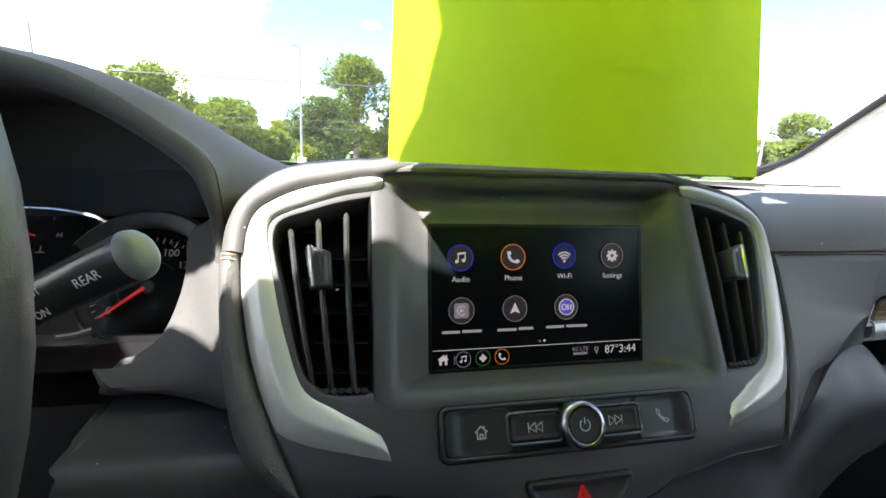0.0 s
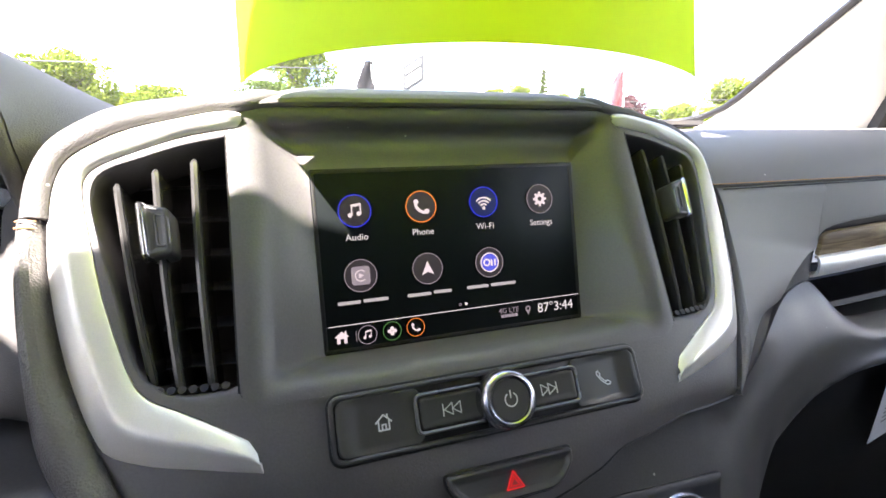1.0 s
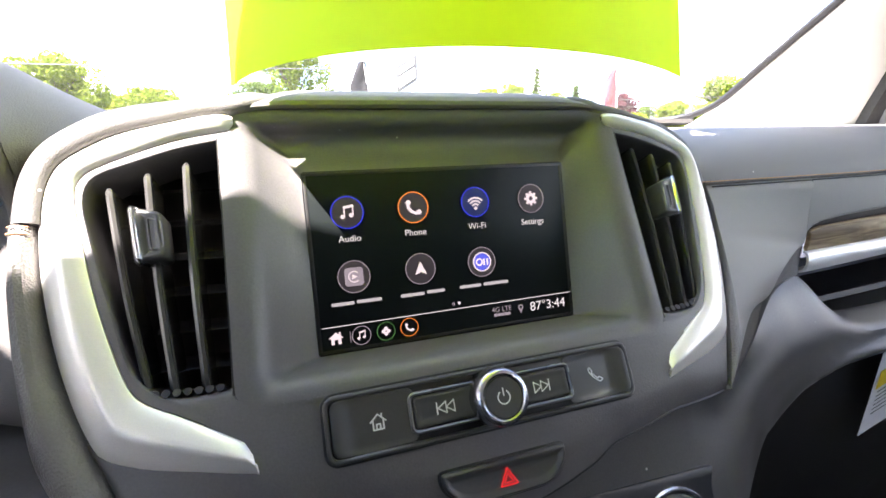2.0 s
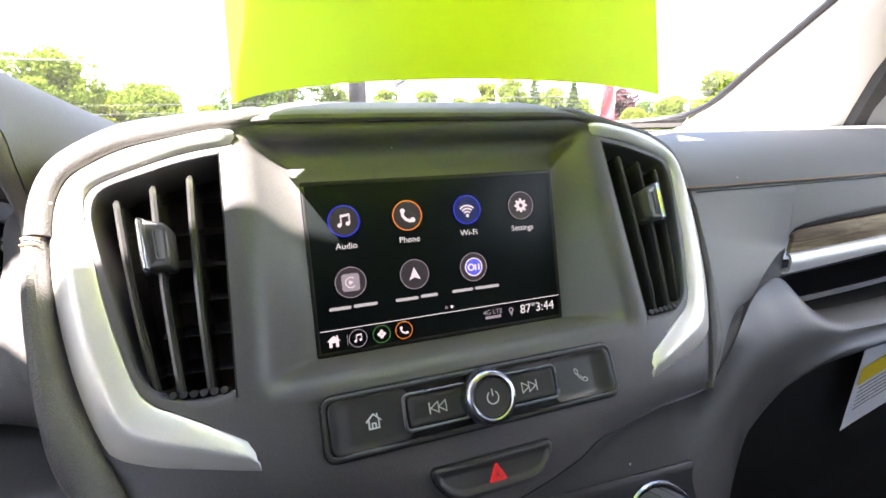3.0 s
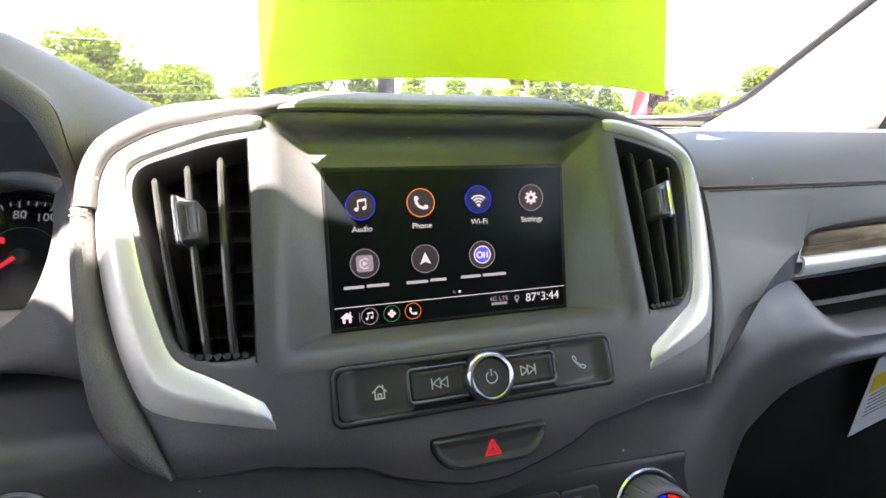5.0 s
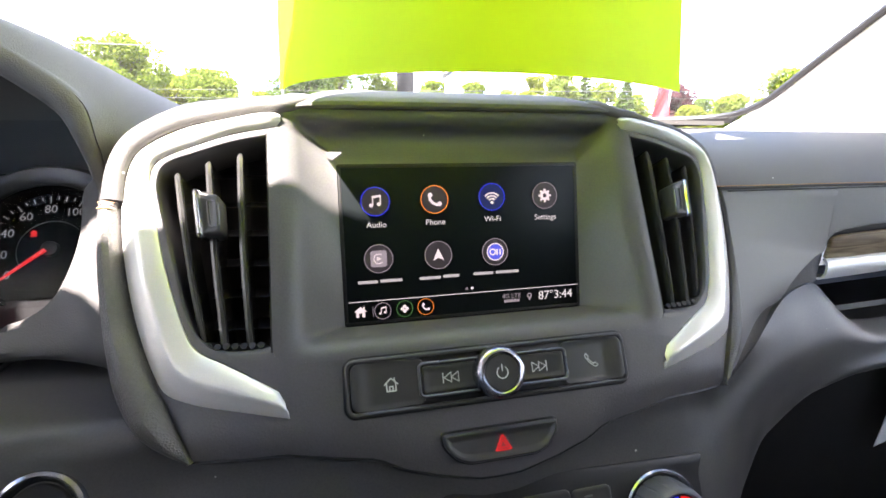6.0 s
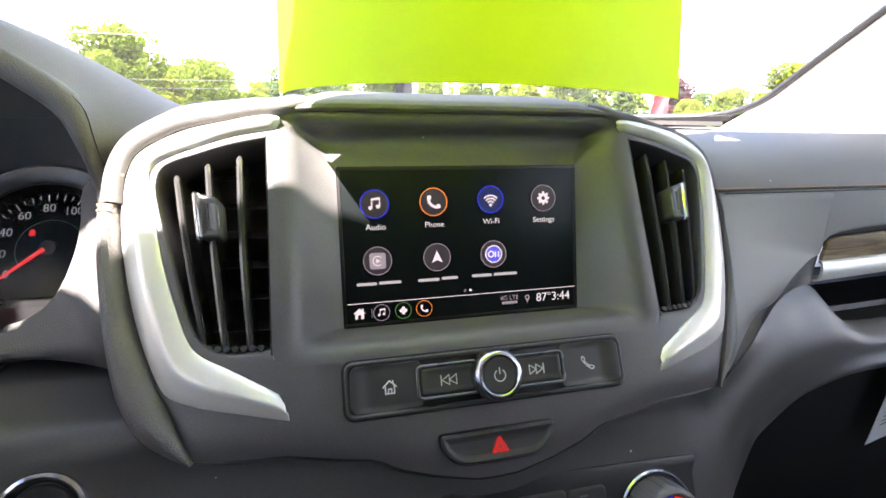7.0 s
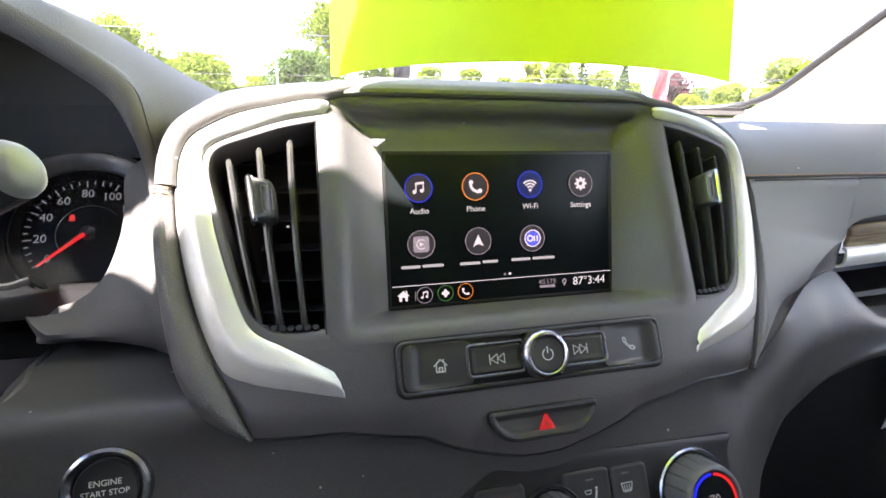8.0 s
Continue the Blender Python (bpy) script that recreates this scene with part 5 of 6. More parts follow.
# ---- button panel ----
bp = thing("button_panel", (0, -0.05, 1.087), "dark grey panel of pressed buttons under the screen", "control panel")
PV0, PV1 = -0.0162, 0.0150
outline = rounded(-0.0815, PV0, 0.0825, PV1, 0.0062)
part("groove", plate(outline, face, 0.0009, 0.004, 0.0003), BLACK, bp)
part("rim", hoop([tuple(p) for p in inset(outline, 0.0012)], [tuple(p) for p in inset(outline, 0.0034)], face, 0.0030, 0.002, 0.0007), BUTTON, bp)
part("backing", plate([tuple(p) for p in inset(outline, 0.0030)], face, 0.0012, 0.003, 0.0004), BLACK, bp)
hb = part("home_button", scoop(-0.0776, -0.0127, -0.0390, 0.0115, 0.0045, face, 0.0034, 0.0022, -1), BUTTON, bp, "scooped home button", angle=60)
hk = 0.84
house = [[(-0.0042, 0.0002), (0, 0.0040), (0.0042, 0.0002)], [(-0.0028, 0.0008), (-0.0028, -0.0037), (0.0028, -0.0037), (0.0028, 0.0008)], [(-0.0010, -0.0037), (-0.0010, -0.0010), (0.0010, -0.0010), (0.0010, -0.0037)], [(0.0021, 0.0024), (0.0021, 0.0040)]]
sh = []
for line in house:
    sh += stroke([(a * hk, b * hk) for a, b in line], 0.0007)
part("home_symbol", flat(sh, moved(face, -0.0570, -0.0008, 0.0020)), PRINT, hb)
pb = part("phone_button", scoop(0.0400, -0.0127, 0.0790, 0.0115, 0.0045, face, 0.0034, 0.0022, 1), BUTTON, bp, "scooped phone button", angle=60)
hs = [(-0.0037, 0.0032), (-0.0028, 0.0037), (-0.0016, 0.0020), (-0.0022, 0.0008), (0.0010, -0.0022), (0.0020, -0.0016), (0.0038, -0.0028), (0.0030, -0.0038), (0.0014, -0.0037), (-0.0016, -0.0012), (-0.0036, 0.0016), (-0.0037, 0.0032)]
part("phone_symbol", flat(stroke(hs, 0.0005), moved(face, 0.0590, -0.0004, 0.0020)), PRINT, pb)
for sgn, nm in ((-1, "back_button"), (1, "forward_button")):
    x0, x1 = sorted((sgn * 0.0075, sgn * 0.0428))
    rim_o = rounded(x0, -0.0094, x1, 0.0088, 0.0034, 4)
    part("button_rim", hoop(rim_o, [tuple(p) for p in inset(rim_o, 0.0015)], face, 0.0050, 0.003, 0.0006), RIM_GREY, bp, "satin grey rim round a skip button")
    x0, x1 = sorted((sgn * 0.0090, sgn * 0.0405))
    part("button_gap", plate(rounded(x0 - 0.0006, -0.0080, x1 + 0.0006, 0.0074, 0.0022, 4), face, 0.0030, 0.002, 0.0002), BLACK, bp)
    b = part(nm, plate(rounded(x0, -0.0073, x1, 0.0067, 0.0018, 4), face, 0.0046, 0.001, 0.0007, 0.0005, 0.003), BUTTON, bp)
    c = sgn * 0.0250
    sh = []
    for k in (0, 1):
        tip = -0.0042 + k * 0.0040
        tri = [(tip, 0), (tip + 0.0040, 0.0026), (tip + 0.0040, -0.0026), (tip, 0)]
        sh += stroke([(a if sgn < 0 else -a, b_) for a, b_ in tri], 0.0005)
    bar = -0.0047 if sgn < 0 else 0.0047
    sh += stroke([(bar, -0.0026), (bar, 0.0026)], 0.0006)
    part("skip_symbol", flat(sh, moved(face, c, -0.0003, 0.0043)), PRINT, b)
m = Matrix.Translation(face(0.0, fz(1.0868), 0)) @ Euler((math.atan2(1, 0.526), 0, 0)).to_matrix().to_4x4()
kn = part("volume_knob", lathe([(0.0144, -0.002), (0.0144, 0.0012), (0.0138, 0.0026), (0.0134, 0.0040), (0.0136, 0.0080), (0.0138, 0.0100), (0.0136, 0.0122), (0.0129, 0.0140), (0.0118, 0.0150), (0.0106, 0.0153), (0.0099, 0.0148), (0.0096, 0.0138), (0.0095, 0.0110)], m, 64), DULL_CHROME, bp, "chrome ringed volume knob")
part("knob_cap", lathe([(0.0094, 0.0120), (0.0094, 0.0143), (0.0089, 0.0148), (0.0040, 0.0144), (0.0002, 0.0143)], m, 48), BUTTON, kn, "black cap")
part("power_symbol", flat(stroke(arc(0, 0, 0.0030, 125, 415, 20), 0.0006) + stroke([(0, 0.0008), (0, 0.0040)], 0.0006), moved(face, 0.0, fz(1.0868), 0.0147)), PRINT, kn)

hz = thing("hazard_button", (0, -0.064, 1.054), "black hazard light button with a red lit triangle", "button")
ho = round_poly([(-0.0335, fz(1.0622)), (-0.0330, fz(1.0555)), (-0.0265, fz(1.0486)), (-0.0190, fz(1.0462)), (0.0190, fz(1.0462)), (0.0265, fz(1.0486)), (0.0330, fz(1.0555)), (0.0335, fz(1.0622))], 0.0042, 6)
part("groove", plate(ho, face, 0.0005, 0.004, 0.0004), BLACK, hz)
ho2 = [tuple(p) for p in inset(ho[::-1] if sum(a[0] * b[1] - b[0] * a[1] for a, b in zip(ho, ho[1:] + ho[:1])) < 0 else ho, 0.0011)]
part("button", plate(ho2, face, 0.0032, 0.003, 0.0012, 0.0020, 0.0034), BUTTON, hz)
tri = lambda r: [(r * math.cos(radians(a)), r * math.sin(radians(a))) for a in (90, 210, 330, 90)]
part("triangle", flat(stroke(tri(0.0050), 0.0006) + stroke(tri(0.0026), 0.0005), moved(face, 0.0, fz(1.0532), 0.0018)), HAZARD_RED, hz, "red lit triangle")

# ---- climate panel ----
cl = thing("climate_panel", (0.03, -0.08, 1.0), "black climate control panel with two ribbed dials", "control panel")
CS = 0.526
climate = base_plane((0.0, 0.0235 + 0.526 * (1.0 - 1.2205) + 0.0150, 1.0), CS)


def cz(z):
    return (z - 1.0) * 1.13


part("backing", plate(round_poly([(-0.100, cz(0.93)), (0.1255, cz(0.93)), (0.1270, cz(1.0150)), (0.1330, cz(1.0235)), (0.056, cz(1.0265)), (0.0, cz(1.0285)), (-0.030, cz(1.0265)), (-0.060, cz(1.010)), (-0.100, cz(1.000))], 0.004, 3), climate, 0.0010, 0.006, 0.0008), BLACK, cl)
for x0, x1, z0, z1 in ((0.0412, 0.0655, 0.985, 1.0176), (0.0105, 0.0402, 0.985, 1.0186), (-0.0420, -0.0130, 0.985, 1.0180)):
    part("climate_button", plate(rounded(x0, cz(z0), x1, cz(z1), 0.003, 4), climate, 0.0028, 0.002, 0.0008, 0.0004, 0.003), BUTTON, cl)
part("indicator", flat([rounded(-0.0285, cz(1.0102), -0.0220, cz(1.0130), 0.0006, 2)], moved(climate, 0, 0, 0.0029)), AMBER, cl, "amber lit lamp")
sh = stroke([(-0.0036, 0.0022), (0.0036, 0.0022), (0.0028, -0.0020), (-0.0028, -0.0020), (-0.0036, 0.0022)], 0.0005)
for d in (-0.0016, 0, 0.0016):
    sh += stroke([(d, -0.0030), (d + 0.0005, -0.0014), (d - 0.0003, 0.0000), (d, 0.0012)], 0.0004)
part("defrost_symbol", flat(sh, moved(climate, 0.0512, cz(1.0072), 0.0026)), PRINT, cl)
sh = stroke([(-0.0040, 0.0034), (0.0004, 0.0034), (-0.0004, 0.0014), (-0.0032, 0.0014), (-0.0040, 0.0034)], 0.0004) + [circle(0.0036, 0.0040, 0.0008, 10)] + stroke([(0.0036, 0.0026), (0.0026, -0.0016), (-0.0010, -0.0020), (-0.0020, -0.0044)], 0.0012)
part("airflow_symbol", flat(sh, moved(climate, 0.0275, cz(1.0060), 0.0026)), PRINT, cl)
for x in (0.0275, 0.0510):
    part("lamp_slot", flat([rounded(x - 0.0026, cz(1.0135), x + 0.0026, cz(1.0143), 0.0003, 2)], moved(climate, 0, 0, 0.0025)), GREY_PRINT, cl)


def dial_knob(x, z, r, face_parts):
    m = Matrix.Translation(climate(x, cz(z), 0)) @ Euler((math.atan2(1, CS), 0, 0)).to_matrix().to_4x4()
    part("dial_ring", lathe([(r + 0.0038, 0.0), (r + 0.0038, 0.0020), (r + 0.0029, 0.0031), (r + 0.0019, 0.0027), (r + 0.0010, 0.0010)], m, 72), DULL_CHROME if face_parts else BLACK, cl, "thin chrome ring" if face_parts else "black collar")
    rows = []
    for rr, h, rib in ((r, 0.0, 1), (r * 0.97, 0.007, 1), (r * 0.935, 0.0135, 1), (r * 0.90, 0.0160, 0.4), (r * 0.85, 0.0178, 0), (r * 0.79, 0.0184, 0), (r * 0.745, 0.0180, 0), (r * 0.73, 0.0160, 0)):
        rows.append([m @ Vector(((rr - 0.0008 * rib * (k % 8 == 0)) * math.cos(k * math.tau / 144), (rr - 0.0008 * rib * (k % 8 == 0)) * math.sin(k * math.tau / 144), h)) for k in range(144)])
    k = part("dial", loft(rows, closed=True, ends=True), DIAL_RUBBER, cl, "ribbed grey rubber dial" if face_parts else "plain grey dial")
    if face_parts:
        P = moved(climate, x, cz(z), 0.0172)
        part("dial_face", flat([circle(0, 0, r * 0.735, 36)], moved(climate, x, cz(z), 0.0166)), SCREEN, k)
        part("red_arc", flat(stroke(arc(0, 0, r * 0.655, -10, 82, 18), 0.0015), P), DIAL_RED, k)
        part("blue_arc", flat(stroke(arc(0, 0, r * 0.655, 92, 200, 18), 0.0015), P), DIAL_BLUE, k)
        lettering("temperature", "70", 0.0080, P, LCD, k)
    return k


dial_knob(0.0977, 0.9975, 0.0216, True)
dial_knob(0.0030, 0.9985, 0.0150, False)

# ---- start button ----
sb = thing("start_button", (-0.2215, -0.048, 1.041), "black round engine start button in a chrome ring", "button")
SBP = base_plane((-0.2215, -0.0463, 1.0405), 0.45)
m = Matrix.Translation(SBP(0, 0, 0)) @ Euler((math.atan2(1, 0.45), 0, 0)).to_matrix().to_4x4()
part("ring", lathe([(0.0200, -0.004), (0.0200, 0.0020), (0.0194, 0.0042), (0.0178, 0.0052), (0.0152, 0.0036), (0.0138, 0.0016)], m, 56), DULL_CHROME, sb, "brushed chrome ring")
cap = part("cap", lathe([(0.0139, -0.001), (0.0139, 0.0030), (0.0132, 0.0042), (0.0060, 0.0036), (0.0002, 0.0035)], m, 48), BLACK, sb)
lettering("line", "ENGINE", 0.0040, moved(SBP, 0, 0.0032, 0.0042), PRINT, cap)
lettering("line", "START STOP", 0.0037, moved(SBP, 0, -0.0014, 0.0042), PRINT, cap)

# ---- instrument cluster ----
cluster = thing("instrument_cluster", (-0.30, 0.12, 1.10), "black instrument cluster with round speedometer and red needle", "instruments")
part("back_panel", plate([(-0.235, -0.085), (0.065, -0.085), (0.065, 0.062), (-0.235, 0.062)], dial, -0.004, 0.01, 0.0005), DIAL, cluster)
m = Matrix.Translation(dial(0, 0, 0)) @ Euler((math.atan2(1, 0.58), 0, 0)).to_matrix().to_4x4()
g1 = part("speedometer", lathe([(0.0440, -0.003), (0.0440, 0.0), (0.020, 0.0), (0.0002, 0.0)], m, 64), DIAL, cluster, "dark grey round speedometer face")
part("bezel_ring", lathe([(0.0435, -0.002), (0.0440, 0.006), (0.0452, 0.0085), (0.0468, 0.0075), (0.0472, -0.002)], m, 64), DIAL, g1)
part("chrome_arc", shell([[dial((0.0478 + d) * math.cos(radians(a)), (0.0478 + d) * math.sin(radians(a)), h) for a in range(150, 262, 4)] for d, h in ((0, 0.002), (0.0010, 0.0065), (0.0030, 0.0045), (0.0036, 0.0))], 0.0006), CHROME, g1, "chrome arc")
part("visor_band", shell([[dial(rr * math.cos(radians(a)), rr * math.sin(radians(a)), h) for a in range(28, 150, 3)] for rr, h in ((0.0474, 0.003), (0.0482, 0.0085), (0.0530, 0.0115), (0.0590, 0.0125), (0.0625, 0.0080))], 0.0008), BUTTON, g1, "dark band over the speedometer")
ticks = []
for i in range(29):
    a = radians(215 - 7.5 * i)
    l = 0.0046 if i % 4 == 0 else 0.0034 if i % 2 == 0 else 0.0022
    ticks += stroke([((0.0410 - l) * math.cos(a), (0.0410 - l) * math.sin(a)), (0.0410 * math.cos(a), 0.0410 * math.sin(a))], 0.0007)
part("ticks", flat(ticks, moved(dial, 0, 0, 0.0003)), DIAL_PRINT, g1)
part("inner_ring", flat(stroke(arc(0, 0, 0.0215, 40, 215, 30), 0.0004), moved(dial, 0, 0, 0.0003)), GREY_PRINT, g1)
for i, tx in enumerate(("0", "20", "40", "60", "80", "100", "120")):
    a = radians(215 - 30 * i)
    lettering("number", tx, 0.0085, moved(dial, 0.0310 * math.cos(a), 0.0310 * math.sin(a), 0.0003), DIAL_PRINT, g1)
na = radians(219)
nd = Vector((math.cos(na), math.sin(na)))
nn = Vector((-nd.y, nd.x))
part("needle", flat([[tuple(nd * 0.002 - nn * 0.0013), tuple(nd * 0.0375 - nn * 0.0005), tuple(nd * 0.0375 + nn * 0.0005), tuple(nd * 0.002 + nn * 0.0013)]], moved(dial, 0, 0, 0.0040), 0.0012), NEEDLE_RED, g1, "red needle")
part("hub", lathe([(0.0056, 0.0), (0.0056, 0.0030), (0.0050, 0.0036), (0.0044, 0.0032), (0.0002, 0.0032)], m, 32), BLACK, g1)
part("warning_lamp", flat([circle(-0.0118, 0.0130, 0.0019, 14), rounded(-0.0138, 0.0102, -0.0098, 0.0114, 0.0004, 2)], moved(dial, 0, 0, 0.0004)), NEEDLE_RED, g1, "red lit warning lamp")
# temperature gauge in the middle block
for tx, x, z in (("C", -0.3765, 1.1644), ("H", -0.3502, 1.1652)):
    lettering("letter", tx, 0.0060, moved(dial, x + 0.2825, (z - 1.1275) * 1.156, 0.0003), DIAL_PRINT, cluster)
tk = []
for x, z in ((-0.378, 1.177), (-0.3663, 1.1788), (-0.356, 1.1772)):
    tk += stroke([(x + 0.2825, (z - 1.1275) * 1.156 - 0.001), (x + 0.2825, (z - 1.1275) * 1.156 + 0.001)], 0.0006)
part("temperature_ticks", flat(tk, moved(dial, 0, 0, 0.0003)), DIAL_PRINT, cluster)
part("temperature_needle", flat([[(-0.0970, 0.0460), (-0.0830, 0.0420), (-0.0830, 0.0430), (-0.0970, 0.0485)]], moved(dial, 0, 0, 0.002), 0.001), NEEDLE_RED, cluster)
part("temperature_symbol", flat(stroke([(-0.0785, 0.0300), (-0.0785, 0.0345)], 0.0008) + stroke([(-0.0815, 0.0295), (-0.0755, 0.0295)], 0.0006), moved(dial, 0, 0, 0.0003)), DIAL_PRINT, cluster)
hoop_line = resample([dial(x + 0.2825, (z - 1.1275) * 1.156, 0.006) for x, z in ((-0.43, 1.1815), (-0.3880, 1.1832), (-0.3520, 1.1822), (-0.3275, 1.1775), (-0.3160, 1.1728), (-0.3060, 1.1662))], 40)
ch = part("chrome_hoop", tube(hoop_line, 0.0016, None, 10), DULL_CHROME, cluster, "thin chrome hoop")
part("chrome_tip", tube(hoop_line[30:], 0.0026, None, 8, 1.5), CHROME, ch)
part("chrome_foot", tube([dial(x + 0.2825, (z - 1.1275) * 1.156, 0.006) for x, z in ((-0.3350, 1.0950), (-0.3240, 1.0960), (-0.3130, 1.0990))], 0.0030, None, 10), CHROME, cluster)
lens = part("lens", shell([[dial(x, v, 0.016) for x in (-0.23, -0.1, 0.06)] for v in (-0.07, 0.0, 0.095)], 0.001), LENS, cluster, "clear lens")
lens.visible_shadow = False

# ---- wiper stalk and steering wheel ----
stalk = thing("wiper_stalk", (-0.25, -0.08, 1.18), "dark grey wiper stalk with printed markings", "stalk")
tip = Vector((-0.2045, -0.0850, 1.1985))
root = Vector((-0.300, -0.055, 1.150))
d = (root - tip).normalized()
pts = [tip + d * t for t in (0.0, 0.004, 0.030, 0.052, 0.070, 0.12)]
rad = [0.0094, 0.0097, 0.0092, 0.0090, 0.0096, 0.0098]
def swept(pts, rad, flatten, up=Vector((0, 0, 1))):
    rows = []
    for p, r in zip(pts, rad):
        a = up - d * up.dot(d)
        a.normalize()
        b = d.cross(a)
        rows.append([p + a * r * math.cos(k * math.tau / 28) + b * r * flatten * math.sin(k * math.tau / 28) for k in range(28)])
    return loft(rows, closed=True, ends=True)
part("lever", swept(pts, rad, 0.85), VANE, stalk)
part("cap", swept([tip - d * 0.0045, tip - d * 0.0035, tip - d * 0.0015, tip + d * 0.0012, tip + d * 0.0014], [0.0053, 0.0076, 0.0092, 0.0097, 0.0094], 0.88), STALK_CAP, stalk, "smooth grey end cap")
side = (Vector((-0.13, -0.262, 1.2375)) - (tip + d * 0.025)).normalized()
side = (side - d * side.dot(d)).normalized()
upv = d.cross(side)
if upv.z < 0:
    upv = -upv
def stalk_place(u, v, w=0.0):
    return tip + d * (0.030 - u) + upv * v + side * (0.0090 + w)
lettering("marking", "REAR", 0.0048, moved(stalk_place, 0.016, -0.0005, 0.0004), PRINT, stalk)
lettering("marking", "INT", 0.0040, moved(stalk_place, -0.006, 0.0030, 0.0002), PRINT, stalk)
lettering("marking", "ON", 0.0042, moved(stalk_place, -0.008, -0.0050, 0.0002), PRINT, stalk)
wheel = thing("steering_wheel", (-0.40, -0.20, 1.10), "dark leather steering wheel", "steering wheel")
wm = pose(-0.3975, -0.165, 1.177, 66)
rim = []
for k in range(64):
    a = k * math.tau / 64
    c = Vector((0.186 * math.cos(a), 0.186 * math.sin(a), 0))
    o = c.normalized()
    rim.append([wm @ (c + o * 0.0145 * math.cos(j * math.tau / 16) + Vector((0, 0, 0.0175)) * math.sin(j * math.tau / 16)) for j in range(16)])
part("rim", loft(rim + rim[:1], closed=True), WHEEL, wheel, "leather rim")
part("hub", lathe([(0.075, -0.03), (0.078, -0.005), (0.07, 0.01), (0.05, 0.016), (0.001, 0.018)], wm, 40), BLACK, wheel)
for a in (0, 180, 270):
    e = radians(a)
    p0, p1 = Vector((0.06 * math.cos(e), 0.06 * math.sin(e), 0)), Vector((0.18 * math.cos(e), 0.18 * math.sin(e), 0))
    part("spoke", tube([wm @ p0.lerp(p1, u) for u in (0, 0.5, 1)], 0.016, None, 10), BLACK, wheel)

# ---- sheet of lime paper hanging in front of the screen ----
SHEET = [(-0.1055, 0.0120), (-0.1049, 0.0070), (-0.1040, 0.0000), (-0.1000, -0.0220), (-0.0925, -0.0470), (-0.0805, -0.0700), (-0.0635, -0.0885), (-0.0420, -0.1000), (-0.0180, -0.1040), (0.0060, -0.1020), (0.0280, -0.0950), (0.0480, -0.0850), (0.0640, -0.0750), (0.0735, -0.0680)]
SHEET_H = 0.325
cur = resample([(x, y, 0) for x, y in SHEET], 48)
rows = []
for k in range(30):
    h = k / 29 * SHEET_H
    row = []
    for i, p in enumerate(cur):
        u = i / 47
        z0 = 1.2335 + 0.0012 * math.sin(math.pi * u) + 0.0035 * max(0, p.y + 0.01) / 0.042
        flatten = 1 - 0.25 * h / 0.279
        row.append(Vector((p.x + (0.009 - 0.004 * u) * h / 0.279 + 0.0035 * u, -0.060 + (p.y + 0.060) * flatten + 0.20 * h + 0.0015 * math.sin(9 * u + 14 * h), z0 + h)))
    rows.append(row)
paper = thing("paper_sheet", (-0.018, -0.10, 1.2335), "bright lime green paper sheet, curled, hanging before the windscreen", "paper")
sheet_rows = rows
part("sheet", shell(rows, 0.00012), PAPER, paper)
# faint pen strokes
def on_sheet(u, h):
    i, k = u * 47, h / SHEET_H * 29
    i0, k0 = min(int(i), 46), min(int(k), 28)
    p0 = sheet_rows[k0][i0].lerp(sheet_rows[k0][i0 + 1], i - i0)
    p1 = sheet_rows[k0 + 1][i0].lerp(sheet_rows[k0 + 1][i0 + 1], i - i0)
    return p0.lerp(p1, k - k0) + Vector((0.0004, 0.0016, 0))
for line in ([(0.60, 0.085), (0.62, 0.070), (0.65, 0.055), (0.68, 0.040), (0.61, 0.0395), (0.55, 0.040)], [(0.80, 0.080), (0.75, 0.071), (0.80, 0.067), (0.73, 0.062), (0.78, 0.059)]):
    pts = resample([on_sheet(u, h) for u, h in line], 30)
    part("pen_stroke", tube(pts, 0.0007, None, 5), INK, paper)

# ---- label card hanging in the passenger footwell ----
card = thing("label_card", (0.43, 0.0, 0.92), "white printed label card with a yellow heading", "label")
def card_place(u, v, w=0.0):
    b = 0.010 * math.cos(u * 14)
    return Vector((0.414 + u + (v - 0.05) * 0.12, -0.004 - w + b * 0.4, 0.925 + v + u * 0.30))
rows = [[card_place(u, v) for u in np.linspace(0.0, 0.10, 8)] for v in np.linspace(0.0, 0.085, 6)]
part("card", shell(rows, 0.0006), LABEL_WHITE, card)
part("heading", shell([[card_place(u, v, 0.0012) for u in np.linspace(0.0025, 0.0985, 8)] for v in (0.048, 0.060, 0.066)], 0.0003), LABEL_YELLOW, card)
bars = bmesh.new()
for i, v in enumerate(np.linspace(0.020, 0.043, 6)):
    loft([[card_place(u, v + dv, 0.0012) for u in np.linspace(0.006, 0.08 + 0.012 * ((i * 7) % 3 - 1), 6)] for dv in (0, 0.0014)], bars)
part("print_bars", bars, GREY_PRINT, card)

# ---- outdoors ----
EYE = Vector((-0.1, -0.25, 1.22))


def spot(az, dist):
    return Vector((EYE.x + dist * math.sin(radians(az)), EYE.y + dist * math.cos(radians(az)), GROUND_Z))


def height_at(el, dist):
    return EYE.z + dist * math.tan(radians(el))


